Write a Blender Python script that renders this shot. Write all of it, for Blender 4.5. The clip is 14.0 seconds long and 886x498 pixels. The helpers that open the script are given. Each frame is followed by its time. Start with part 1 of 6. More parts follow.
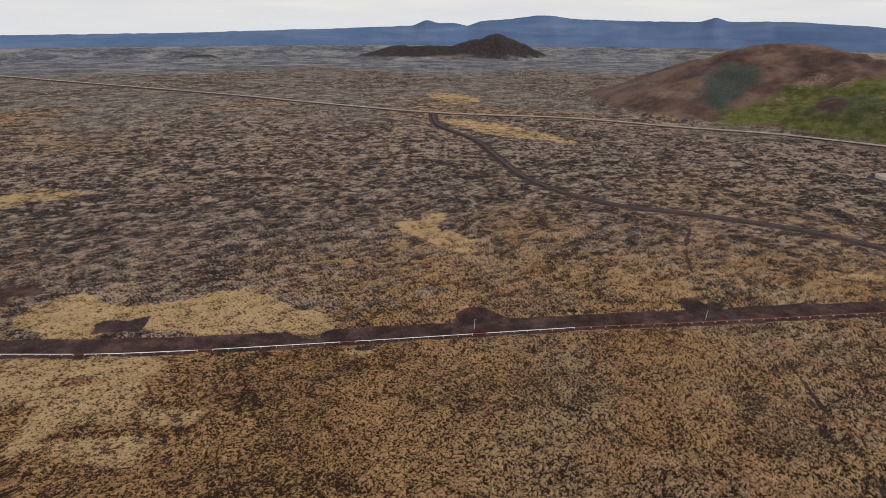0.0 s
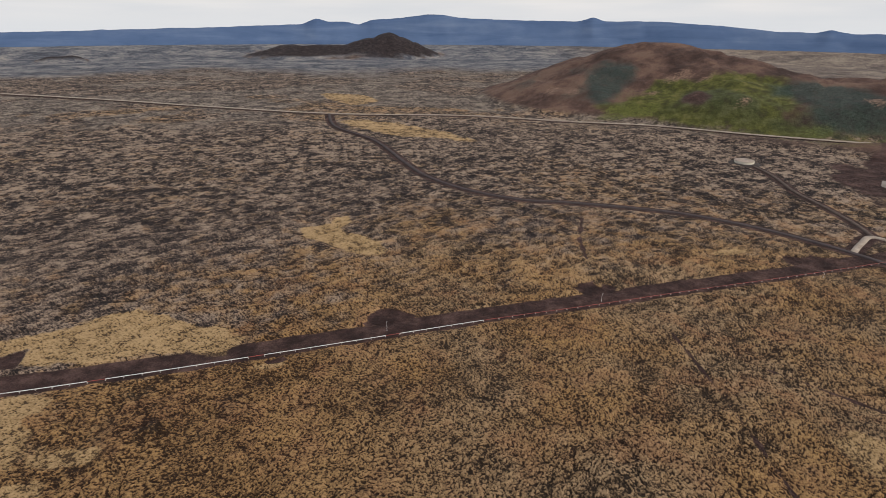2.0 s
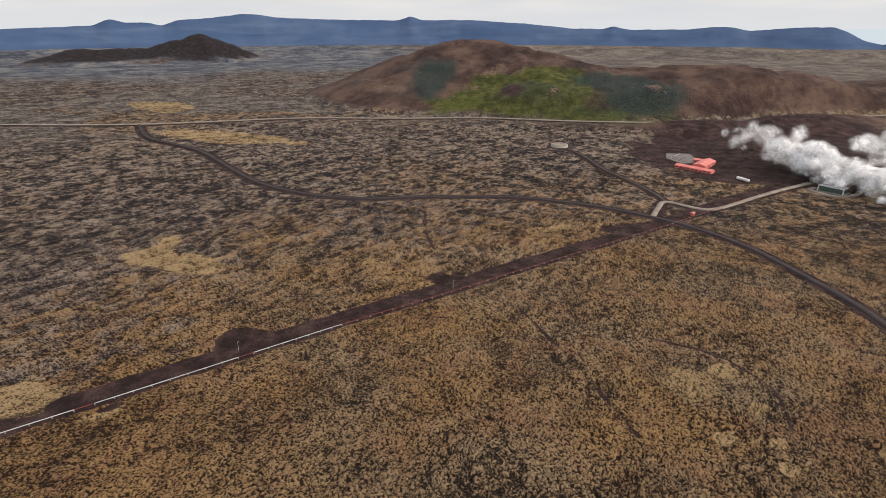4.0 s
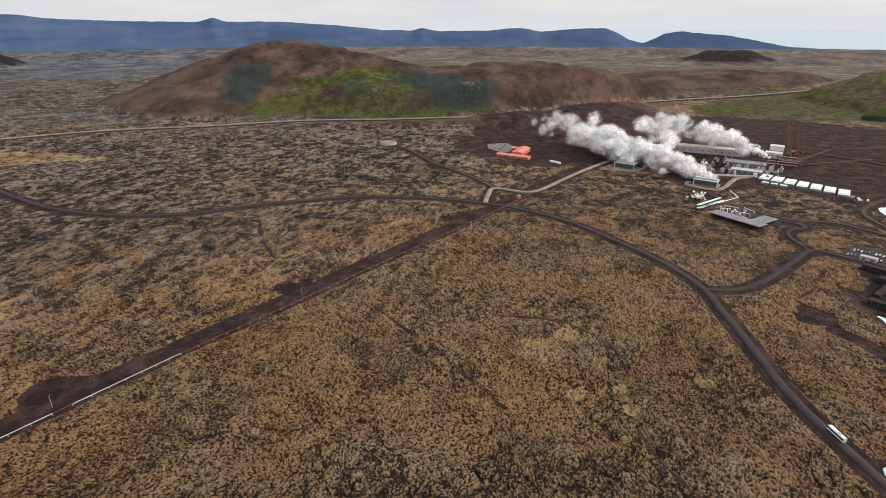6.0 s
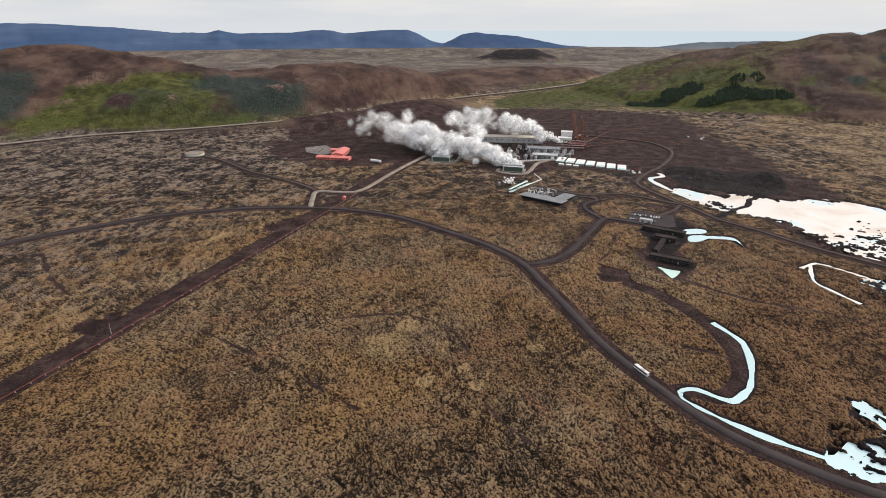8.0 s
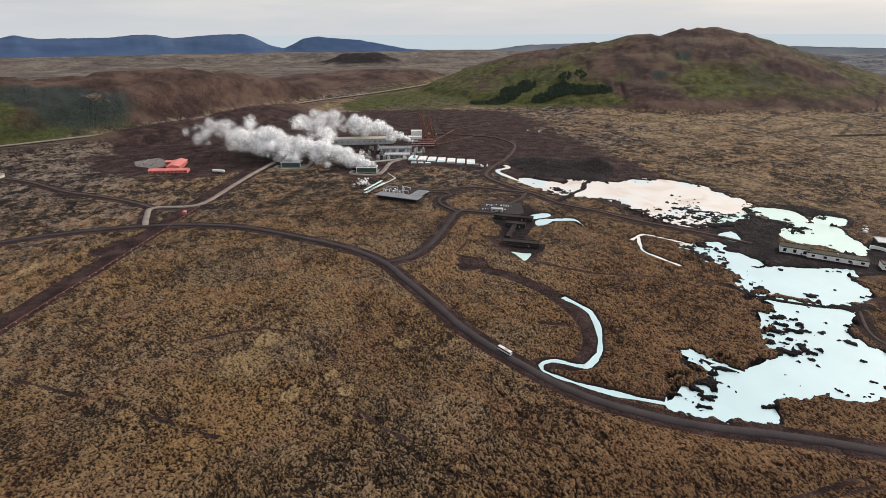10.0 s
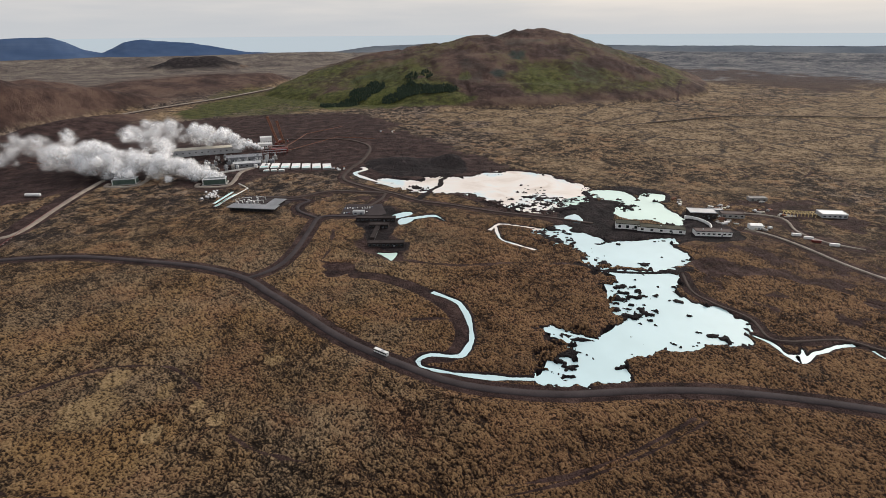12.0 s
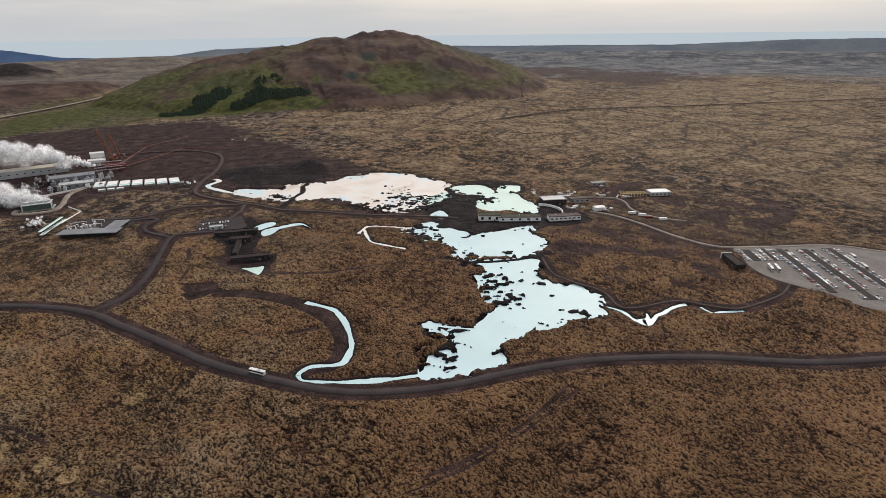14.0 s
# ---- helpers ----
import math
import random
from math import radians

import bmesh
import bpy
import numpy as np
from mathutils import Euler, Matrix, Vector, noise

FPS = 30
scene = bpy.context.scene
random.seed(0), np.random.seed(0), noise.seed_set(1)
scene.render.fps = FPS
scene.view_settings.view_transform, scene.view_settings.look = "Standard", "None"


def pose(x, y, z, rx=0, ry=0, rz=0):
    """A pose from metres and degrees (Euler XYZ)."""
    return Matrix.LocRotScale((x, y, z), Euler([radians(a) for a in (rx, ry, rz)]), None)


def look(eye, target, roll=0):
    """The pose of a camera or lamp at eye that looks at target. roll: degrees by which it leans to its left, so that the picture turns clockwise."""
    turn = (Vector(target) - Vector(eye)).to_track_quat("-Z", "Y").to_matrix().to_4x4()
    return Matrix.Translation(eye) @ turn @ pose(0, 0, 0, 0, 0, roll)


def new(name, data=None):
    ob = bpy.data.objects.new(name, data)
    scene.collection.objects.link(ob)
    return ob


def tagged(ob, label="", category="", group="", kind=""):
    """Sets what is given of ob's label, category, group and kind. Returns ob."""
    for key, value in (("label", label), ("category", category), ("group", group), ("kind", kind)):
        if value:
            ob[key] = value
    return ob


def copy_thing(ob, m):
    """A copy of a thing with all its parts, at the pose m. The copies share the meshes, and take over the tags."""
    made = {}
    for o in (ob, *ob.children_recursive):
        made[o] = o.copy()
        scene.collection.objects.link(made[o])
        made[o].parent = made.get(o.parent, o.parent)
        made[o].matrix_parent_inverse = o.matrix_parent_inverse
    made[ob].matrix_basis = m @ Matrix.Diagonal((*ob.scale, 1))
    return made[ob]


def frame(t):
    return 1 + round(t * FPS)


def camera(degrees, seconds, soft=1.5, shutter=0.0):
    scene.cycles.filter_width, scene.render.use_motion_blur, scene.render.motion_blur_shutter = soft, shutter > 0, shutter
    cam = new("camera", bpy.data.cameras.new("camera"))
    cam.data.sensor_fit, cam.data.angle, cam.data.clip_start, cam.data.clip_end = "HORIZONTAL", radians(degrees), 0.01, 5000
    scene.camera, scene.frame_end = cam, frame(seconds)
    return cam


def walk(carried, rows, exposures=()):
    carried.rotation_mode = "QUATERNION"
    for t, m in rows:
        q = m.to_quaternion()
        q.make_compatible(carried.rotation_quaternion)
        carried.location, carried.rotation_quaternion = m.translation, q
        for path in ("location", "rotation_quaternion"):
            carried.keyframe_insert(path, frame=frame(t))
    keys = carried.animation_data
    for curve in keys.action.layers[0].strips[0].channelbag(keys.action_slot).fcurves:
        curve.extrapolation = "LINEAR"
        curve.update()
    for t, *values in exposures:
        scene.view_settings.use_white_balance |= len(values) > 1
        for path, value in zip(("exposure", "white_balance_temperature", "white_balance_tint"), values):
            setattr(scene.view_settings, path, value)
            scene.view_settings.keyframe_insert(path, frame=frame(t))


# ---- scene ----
cam = camera(78.19, 14.0, soft=0.8)
# seconds, place, heading, pitch, roll: a drone that hovers and turns to its right
ROWS = [
    (0.0, 0.00, 0.00, 222.51, 0.000, -22.555, 0.264),
    (0.5, -0.40, -0.50, 223.19, -2.187, -22.579, 0.354),
    (1.0, -0.66, -1.14, 223.97, -4.681, -22.605, 0.410),
    (1.5, -0.64, -1.88, 224.87, -7.604, -22.626, 0.426),
    (2.0, -0.60, -2.63, 225.80, -10.605, -22.642, 0.445),
    (2.5, -0.50, -3.40, 226.59, -14.077, -22.666, 0.412),
    (3.0, -0.23, -4.03, 227.02, -18.548, -22.702, 0.270),
    (5.5, -4.67, 6.29, 219.76, -41.484, -22.429, -0.069),
    (6.0, -5.06, 7.16, 219.11, -46.061, -22.407, 0.019),
    (6.5, -5.34, 7.76, 218.56, -50.676, -22.354, 0.079),
    (7.0, -5.45, 7.94, 217.91, -55.535, -22.333, 0.020),
    (7.5, -5.33, 7.77, 217.13, -60.346, -22.295, -0.021),
    (8.0, -4.92, 7.40, 216.14, -64.957, -22.226, -0.076),
    (10.5, 1.77, 3.13, 208.73, -83.879, -21.748, -0.255),
    (11.0, 1.79, 3.12, 208.72, -87.785, -21.717, -0.342),
    (11.5, 1.61, 3.30, 208.95, -91.581, -21.729, -0.424),
    (12.0, 1.46, 3.61, 209.29, -95.274, -21.761, -0.448),
    (12.5, 1.27, 3.76, 209.58, -99.120, -21.788, -0.499),
    (13.0, 1.03, 3.75, 209.75, -103.075, -21.787, -0.597),
    (13.5, 0.78, 3.85, 209.84, -106.837, -21.769, -0.683),
    (14.0, 0.67, 4.43, 209.86, -109.884, -21.745, -0.722),
]
walk(cam, [(t, pose(x, y, z, 90 + pitch, 0, yaw) @ pose(0, 0, 0, 0, 0, roll)) for t, x, y, z, yaw, pitch, roll in ROWS], [(0.0, 0.0, 6650, 12), (5.0, 0.0, 6600, 12), (8.0, -0.02, 6500, 11), (11.0, -0.29, 6500, 11), (14.0, -0.36, 6500, 11)])

scene.cycles.transparent_max_bounces = 64

# ---- world and sun: a bright overcast day ----
SUN_AZ, SUN_EL = 135.0, 35.0
world = bpy.data.worlds.new("overcast_sky")
scene.world = world
world.use_nodes = True
wn, wl = world.node_tree.nodes, world.node_tree.links
wn.clear()
w_out = wn.new("ShaderNodeOutputWorld")
w_bg = wn.new("ShaderNodeBackground")
w_bg2 = wn.new("ShaderNodeBackground")
w_add = wn.new("ShaderNodeAddShader")
w_sky = wn.new("ShaderNodeTexSky")
w_sky.sky_type, w_sky.sun_disc = "NISHITA", False
w_sky.sun_elevation, w_sky.sun_rotation = radians(SUN_EL), radians(SUN_AZ)
w_sky.altitude, w_sky.air_density, w_sky.dust_density = 0.0, 1.0, 6.0
w_bg.inputs["Strength"].default_value = 0.05
wl.new(w_sky.outputs["Color"], w_bg.inputs["Color"])
# cloud layer: soft long banks over a pale grey
w_tc = wn.new("ShaderNodeTexCoord")
w_sep = wn.new("ShaderNodeSeparateXYZ")
w_map = wn.new("ShaderNodeMapping")
w_map.inputs["Scale"].default_value = (3.0, 3.0, 28.0)
w_noise = wn.new("ShaderNodeTexNoise")
w_noise.inputs["Scale"].default_value, w_noise.inputs["Detail"].default_value = 1.3, 5.0
w_ramp = wn.new("ShaderNodeValToRGB")
w_ramp.color_ramp.elements[0].position, w_ramp.color_ramp.elements[0].color = 0.34, (0.70, 0.735, 0.775, 1)
w_ramp.color_ramp.elements[1].position, w_ramp.color_ramp.elements[1].color = 0.66, (0.93, 0.905, 0.88, 1)
w_low = wn.new("ShaderNodeMapRange")
w_low.inputs["From Min"].default_value, w_low.inputs["From Max"].default_value = -0.012, 0.060
w_mix = wn.new("ShaderNodeMix")
w_mix.data_type = "RGBA"
w_mix.inputs[6].default_value = (0.80, 0.84, 0.875, 1)
wl.new(w_tc.outputs["Generated"], w_map.inputs["Vector"])
wl.new(w_tc.outputs["Generated"], w_sep.inputs[0])
wl.new(w_map.outputs[0], w_noise.inputs["Vector"])
wl.new(w_noise.outputs["Fac"], w_ramp.inputs["Fac"])
wl.new(w_sep.outputs["Z"], w_low.inputs["Value"])
wl.new(w_low.outputs[0], w_mix.inputs[0])
wl.new(w_ramp.outputs[0], w_mix.inputs[7])
wl.new(w_mix.outputs[2], w_bg2.inputs["Color"])
w_bg2.inputs["Strength"].default_value = 0.88
wl.new(w_bg.outputs[0], w_add.inputs[0])
wl.new(w_bg2.outputs[0], w_add.inputs[1])
wl.new(w_add.outputs[0], w_out.inputs["Surface"])

sun_data = bpy.data.lights.new("sun", "SUN")
sun_data.energy, sun_data.angle, sun_data.color = 2.7, radians(5), (1.0, 0.94, 0.86)
sun = new("sun", sun_data)
sun.matrix_world = look((0, 0, 600), (-math.sin(radians(SUN_AZ)) * math.cos(radians(SUN_EL)), -math.cos(radians(SUN_AZ)) * math.cos(radians(SUN_EL)), 600 - math.sin(radians(SUN_EL))))


# ---- materials ----
def shader(name, rough=0.8, metal=0.0, spec=0.3):
    m = bpy.data.materials.new(name)
    m.use_nodes = True
    b = m.node_tree.nodes["Principled BSDF"]
    b.inputs["Roughness"].default_value, b.inputs["Metallic"].default_value = rough, metal
    b.inputs["Specular IOR Level"].default_value = spec
    return m, m.node_tree.nodes, m.node_tree.links, b


def noise_node(n, l, pos, scale, detail=4.0, rough=0.55, distortion=0.0):
    t = n.new("ShaderNodeTexNoise")
    t.inputs["Scale"].default_value, t.inputs["Detail"].default_value = scale, detail
    t.inputs["Roughness"].default_value, t.inputs["Distortion"].default_value = rough, distortion
    l.new(pos, t.inputs["Vector"])
    return t.outputs["Fac"]


def ramp_node(n, l, fac, *stops):
    r = n.new("ShaderNodeValToRGB")
    el = r.color_ramp.elements
    while len(el) < len(stops):
        el.new(0.5)
    for e, (p, col) in zip(el, stops):
        e.position, e.color = p, (*col, 1)
    l.new(fac, r.inputs["Fac"])
    return r.outputs[0]


def mix_node(n, l, fac, a, b):
    m = n.new("ShaderNodeMix")
    m.data_type = "RGBA"
    for sock, v in ((m.inputs[0], fac), (m.inputs[6], a), (m.inputs[7], b)):
        if isinstance(v, (int, float)):
            sock.default_value = v
        elif isinstance(v, tuple):
            sock.default_value = (*v, 1)
        else:
            l.new(v, sock)
    return m.outputs[2]


def math_node(n, l, op, a, b=0.0):
    m = n.new("ShaderNodeMath")
    m.operation, m.use_clamp = op, False
    for sock, v in zip(m.inputs, (a, b)):
        if isinstance(v, (int, float)):
            sock.default_value = v
        else:
            l.new(v, sock)
    return m.outputs[0]


def range_node(n, l, v, lo, hi, a=0.0, b=1.0):
    m = n.new("ShaderNodeMapRange")
    for k, x in zip(("From Min", "From Max", "To Min", "To Max"), (lo, hi, a, b)):
        m.inputs[k].default_value = x
    l.new(v, m.inputs["Value"])
    return m.outputs[0]


def attr_node(n, name):
    a = n.new("ShaderNodeAttribute")
    a.attribute_name = name
    return a.outputs["Fac"]


def bump_node(n, l, b, height, strength, distance):
    k = n.new("ShaderNodeBump")
    k.inputs["Strength"].default_value, k.inputs["Distance"].default_value = strength, distance
    l.new(height, k.inputs["Height"])
    l.new(k.outputs[0], b.inputs["Normal"])


def plain(name, dark, light, scale=0.5, rough=0.7, metal=0.0, spec=0.3, bump=0.0):
    """A worn surface: two tones in patches, finer speckle, a little relief."""
    m, n, l, b = shader(name, rough, metal, spec)
    pos = n.new("ShaderNodeNewGeometry").outputs["Position"]
    big, fine = noise_node(n, l, pos, scale * 0.2, 3.0), noise_node(n, l, pos, scale * 2.5, 5.0)
    both = math_node(n, l, "ADD", math_node(n, l, "MULTIPLY", big, 0.6), math_node(n, l, "MULTIPLY", fine, 0.4))
    l.new(ramp_node(n, l, both, (0.35, dark), (0.65, light)), b.inputs["Base Color"])
    if bump:
        bump_node(n, l, b, fine, bump, 0.3)
    return m


def varied(name, *colours, rough=0.35, spec=0.5):
    """Paint whose colour differs from object to object."""
    m, n, l, b = shader(name, rough, 0.0, spec)
    rnd = n.new("ShaderNodeObjectInfo").outputs["Random"]
    r = n.new("ShaderNodeValToRGB")
    r.color_ramp.interpolation = "CONSTANT"
    el = r.color_ramp.elements
    while len(el) < len(colours):
        el.new(0.5)
    for k, (e, c) in enumerate(zip(el, colours)):
        e.position, e.color = k / len(colours), (*c, 1)
    l.new(rnd, r.inputs["Fac"])
    l.new(r.outputs[0], b.inputs["Base Color"])
    return m


def ground_material():
    m, n, l, b = shader("lava_field", 0.94, 0.0, 0.12)
    pos = n.new("ShaderNodeNewGeometry").outputs["Position"]
    broad = noise_node(n, l, pos, 0.009, 4.0)
    patch = noise_node(n, l, pos, 0.045, 5.0, 0.6)
    clump = noise_node(n, l, pos, 0.17, 5.0, 0.6, 0.5)
    tuft = noise_node(n, l, pos, 0.80, 3.5, 0.62, 0.3)
    moss_f, grass_f = attr_node(n, "moss"), attr_node(n, "grass")
    soil_f, sand_f, heath_f, shade_scrub_f = attr_node(n, "soil"), attr_node(n, "sand"), attr_node(n, "heath"), attr_node(n, "shade_scrub")

    def swing(v, k):
        return math_node(n, l, "MULTIPLY", math_node(n, l, "SUBTRACT", v, 0.5), k)

    def plus(*vs):
        t = vs[0] if not isinstance(vs[0], float) else math_node(n, l, "ADD", vs[0], 0.0)
        for v in vs[1:]:
            t = math_node(n, l, "ADD", t, v)
        return t

    zone = noise_node(n, l, pos, 0.021, 4.0, 0.55, 0.8)
    # crazed dark fissures between rafts of old lava
    warp = n.new("ShaderNodeTexNoise")
    warp.inputs["Scale"].default_value, warp.inputs["Detail"].default_value = 0.03, 4.0
    l.new(pos, warp.inputs["Vector"])
    wv = n.new("ShaderNodeVectorMath")
    wv.operation, wv.inputs[1].default_value, wv.inputs[2].default_value = "MULTIPLY_ADD", (60, 60, 0), (0, 0, 0)
    l.new(warp.outputs["Color"], wv.inputs[0])
    l.new(pos, wv.inputs[2])
    vor = n.new("ShaderNodeTexVoronoi")
    vor.voronoi_dimensions, vor.feature = "2D", "DISTANCE_TO_EDGE"
    vor.inputs["Scale"].default_value = 0.017
    l.new(wv.outputs[0], vor.inputs["Vector"])
    fissure = math_node(n, l, "MULTIPLY", range_node(n, l, plus(vor.outputs["Distance"], swing(clump, 0.10)), 0.008, 0.045, 1.0, 0.0), range_node(n, l, patch, 0.44, 0.54))
    vor2 = n.new("ShaderNodeTexVoronoi")
    vor2.voronoi_dimensions, vor2.feature = "2D", "DISTANCE_TO_EDGE"
    vor2.inputs["Scale"].default_value = 0.0062
    l.new(wv.outputs[0], vor2.inputs["Vector"])
    raft_f = attr_node(n, "raft")
    seam = math_node(n, l, "MULTIPLY", range_node(n, l, plus(vor2.outputs["Distance"], swing(clump, 0.08), swing(patch, 0.08)), 0.014, 0.064, 1.0, 0.0), range_node(n, l, zone, 0.36, 0.50))
    rift = math_node(n, l, "MULTIPLY", math_node(n, l, "MULTIPLY", math_node(n, l, "MAXIMUM", seam, math_node(n, l, "MULTIPLY", fissure, 0.6)), raft_f), range_node(n, l, attr_node(n, "north"), 0.0, 1.0, 1.0, 0.4))
    rubble = noise_node(n, l, pos, 0.11, 7.0, 0.74, 0.4)
    outcrop = noise_node(n, l, pos, 0.021, 7.0, 0.68, 0.9)
    hummock = noise_node(n, l, pos, 0.062, 6.0, 0.72, 0.6)
    distant = math_node(n, l, "MULTIPLY", plus(swing(outcrop, 1.0), swing(hummock, 1.8), swing(noise_node(n, l, pos, 0.20, 4.0, 0.75, 0.3), 1.2)), attr_node(n, "far"))
    # gaps, clefts and fold troughs go darker: crease shade and bare lava in colour
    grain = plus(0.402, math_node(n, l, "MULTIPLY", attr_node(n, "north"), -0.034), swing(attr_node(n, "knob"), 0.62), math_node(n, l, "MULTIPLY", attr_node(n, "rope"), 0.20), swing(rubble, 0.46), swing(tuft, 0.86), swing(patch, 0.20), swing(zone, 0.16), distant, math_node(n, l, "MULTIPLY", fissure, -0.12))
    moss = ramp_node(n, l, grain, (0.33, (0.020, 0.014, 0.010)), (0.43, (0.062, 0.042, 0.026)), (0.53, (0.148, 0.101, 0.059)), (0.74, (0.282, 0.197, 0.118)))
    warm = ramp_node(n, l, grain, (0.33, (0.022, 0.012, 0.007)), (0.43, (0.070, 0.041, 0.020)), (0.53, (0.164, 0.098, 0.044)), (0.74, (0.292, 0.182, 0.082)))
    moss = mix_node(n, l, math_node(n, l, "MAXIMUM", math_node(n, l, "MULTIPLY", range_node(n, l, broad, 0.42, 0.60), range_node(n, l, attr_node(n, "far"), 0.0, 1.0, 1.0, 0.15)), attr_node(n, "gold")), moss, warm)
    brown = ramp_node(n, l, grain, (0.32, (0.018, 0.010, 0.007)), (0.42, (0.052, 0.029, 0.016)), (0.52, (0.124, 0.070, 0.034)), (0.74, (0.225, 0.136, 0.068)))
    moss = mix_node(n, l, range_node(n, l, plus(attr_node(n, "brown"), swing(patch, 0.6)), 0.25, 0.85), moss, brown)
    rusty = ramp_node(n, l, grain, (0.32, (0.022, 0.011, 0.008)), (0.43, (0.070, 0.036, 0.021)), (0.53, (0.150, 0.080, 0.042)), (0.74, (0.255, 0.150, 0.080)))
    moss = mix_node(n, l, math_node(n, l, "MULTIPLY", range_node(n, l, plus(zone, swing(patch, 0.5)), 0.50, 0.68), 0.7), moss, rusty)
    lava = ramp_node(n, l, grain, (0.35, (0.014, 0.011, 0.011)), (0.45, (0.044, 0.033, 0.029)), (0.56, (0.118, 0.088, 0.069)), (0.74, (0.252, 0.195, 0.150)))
    col = mix_node(n, l, range_node(n, l, plus(moss_f, swing(patch, 1.5)), 0.30, 0.70), lava, moss)
    raft = ramp_node(n, l, plus(0.5, swing(rubble, 2.0), swing(tuft, 0.5), swing(zone, 0.8)), (0.33, (0.050, 0.034, 0.022)), (0.44, (0.135, 0.093, 0.054)), (0.56, (0.215, 0.150, 0.088)), (0.75, (0.320, 0.235, 0.148)))
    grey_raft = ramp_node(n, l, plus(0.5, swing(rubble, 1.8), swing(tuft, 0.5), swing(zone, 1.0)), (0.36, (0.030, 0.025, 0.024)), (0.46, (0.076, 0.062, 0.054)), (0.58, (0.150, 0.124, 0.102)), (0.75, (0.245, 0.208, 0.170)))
    raft = mix_node(n, l, attr_node(n, "north"), raft, grey_raft)
    col = mix_node(n, l, range_node(n, l, plus(raft_f, swing(patch, 0.8)), 0.25, 0.75), col, raft)
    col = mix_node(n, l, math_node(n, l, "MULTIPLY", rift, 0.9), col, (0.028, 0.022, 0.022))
    # haze over the far plain painted as colour: bluish grey, tan in the east
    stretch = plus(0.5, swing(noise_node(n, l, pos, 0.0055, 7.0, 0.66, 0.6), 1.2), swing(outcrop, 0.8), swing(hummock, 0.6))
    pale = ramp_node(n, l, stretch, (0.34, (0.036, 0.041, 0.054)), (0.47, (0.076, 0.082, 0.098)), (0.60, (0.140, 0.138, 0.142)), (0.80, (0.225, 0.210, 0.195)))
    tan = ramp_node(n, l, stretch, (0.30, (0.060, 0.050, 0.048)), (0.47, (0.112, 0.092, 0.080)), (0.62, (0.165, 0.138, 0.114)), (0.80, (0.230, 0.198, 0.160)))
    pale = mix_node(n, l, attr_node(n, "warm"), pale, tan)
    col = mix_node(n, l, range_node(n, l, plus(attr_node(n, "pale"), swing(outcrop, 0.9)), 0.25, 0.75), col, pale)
    sand = ramp_node(n, l, plus(grain, 0.01), (0.30, (0.050, 0.032, 0.018)), (0.40, (0.150, 0.100, 0.050)), (0.50, (0.250, 0.170, 0.086)), (0.74, (0.345, 0.243, 0.132)))
    heath = ramp_node(n, l, plus(broad, swing(patch, 0.45), swing(tuft, 0.4)), (0.34, (0.034, 0.0215, 0.019)), (0.50, (0.073, 0.0445, 0.036)), (0.66, (0.124, 0.080, 0.061)))
    col = mix_node(n, l, heath_f, col, heath)
    grass = ramp_node(n, l, plus(patch, swing(tuft, 0.35), swing(clump, 0.3)), (0.34, (0.028, 0.032, 0.011)), (0.50, (0.055, 0.060, 0.016)), (0.68, (0.110, 0.104, 0.034)))
    col = mix_node(n, l, range_node(n, l, plus(grass_f, swing(patch, 0.9), swing(broad, 0.4)), 0.30, 0.80), col, grass)
    lush = ramp_node(n, l, plus(clump, swing(tuft, 0.4)), (0.36, (0.046, 0.058, 0.014)), (0.66, (0.108, 0.116, 0.032)))
    col = mix_node(n, l, range_node(n, l, plus(attr_node(n, "lush"), swing(clump, 0.8)), 0.30, 0.80), col, lush)
    # dark teal: cloud and hillside shade put into colour, along with green scrub
    shade_scrub = ramp_node(n, l, plus(clump, swing(tuft, 0.4)), (0.36, (0.011, 0.023, 0.023)), (0.64, (0.031, 0.050, 0.046)))
    col = mix_node(n, l, range_node(n, l, plus(shade_scrub_f, swing(patch, 1.3), swing(broad, 0.8)), 0.15, 1.05, 0.0, 0.85), col, shade_scrub)
    scree = ramp_node(n, l, plus(clump, swing(tuft, 0.4)), (0.36, (0.085, 0.055, 0.042)), (0.66, (0.230, 0.155, 0.115)))
    col = mix_node(n, l, math_node(n, l, "MULTIPLY", range_node(n, l, plus(attr_node(n, "scree"), swing(clump, 1.4), swing(patch, 0.8)), 0.30, 0.90), 0.75), col, scree)
    soil = ramp_node(n, l, plus(patch, swing(tuft, 0.5), swing(clump, 0.4)), (0.36, (0.019, 0.011, 0.0105)), (0.52, (0.042, 0.0245, 0.0225)), (0.72, (0.092, 0.057, 0.050)))
    col = mix_node(n, l, range_node(n, l, plus(soil_f, swing(patch, 0.6), swing(clump, 0.4)), 0.35, 0.65), col, soil)
    col = mix_node(n, l, range_node(n, l, plus(sand_f, swing(patch, 1.3), swing(clump, 0.8)), 0.38, 0.72), col, sand)
    soot = ramp_node(n, l, plus(patch, swing(tuft, 0.6), swing(clump, 0.3)), (0.34, (0.009, 0.007, 0.008)), (0.55, (0.020, 0.015, 0.016)), (0.74, (0.046, 0.036, 0.035)))
    col = mix_node(n, l, range_node(n, l, plus(attr_node(n, "black"), swing(clump, 0.4)), 0.30, 0.60), col, soot)
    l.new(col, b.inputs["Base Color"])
    bump_node(n, l, b, plus(tuft, swing(rubble, 2.0), math_node(n, l, "MULTIPLY", swing(hummock, 4.0), attr_node(n, "far")), math_node(n, l, "MULTIPLY", fissure, -0.7)), 1.0, 1.7)
    return m


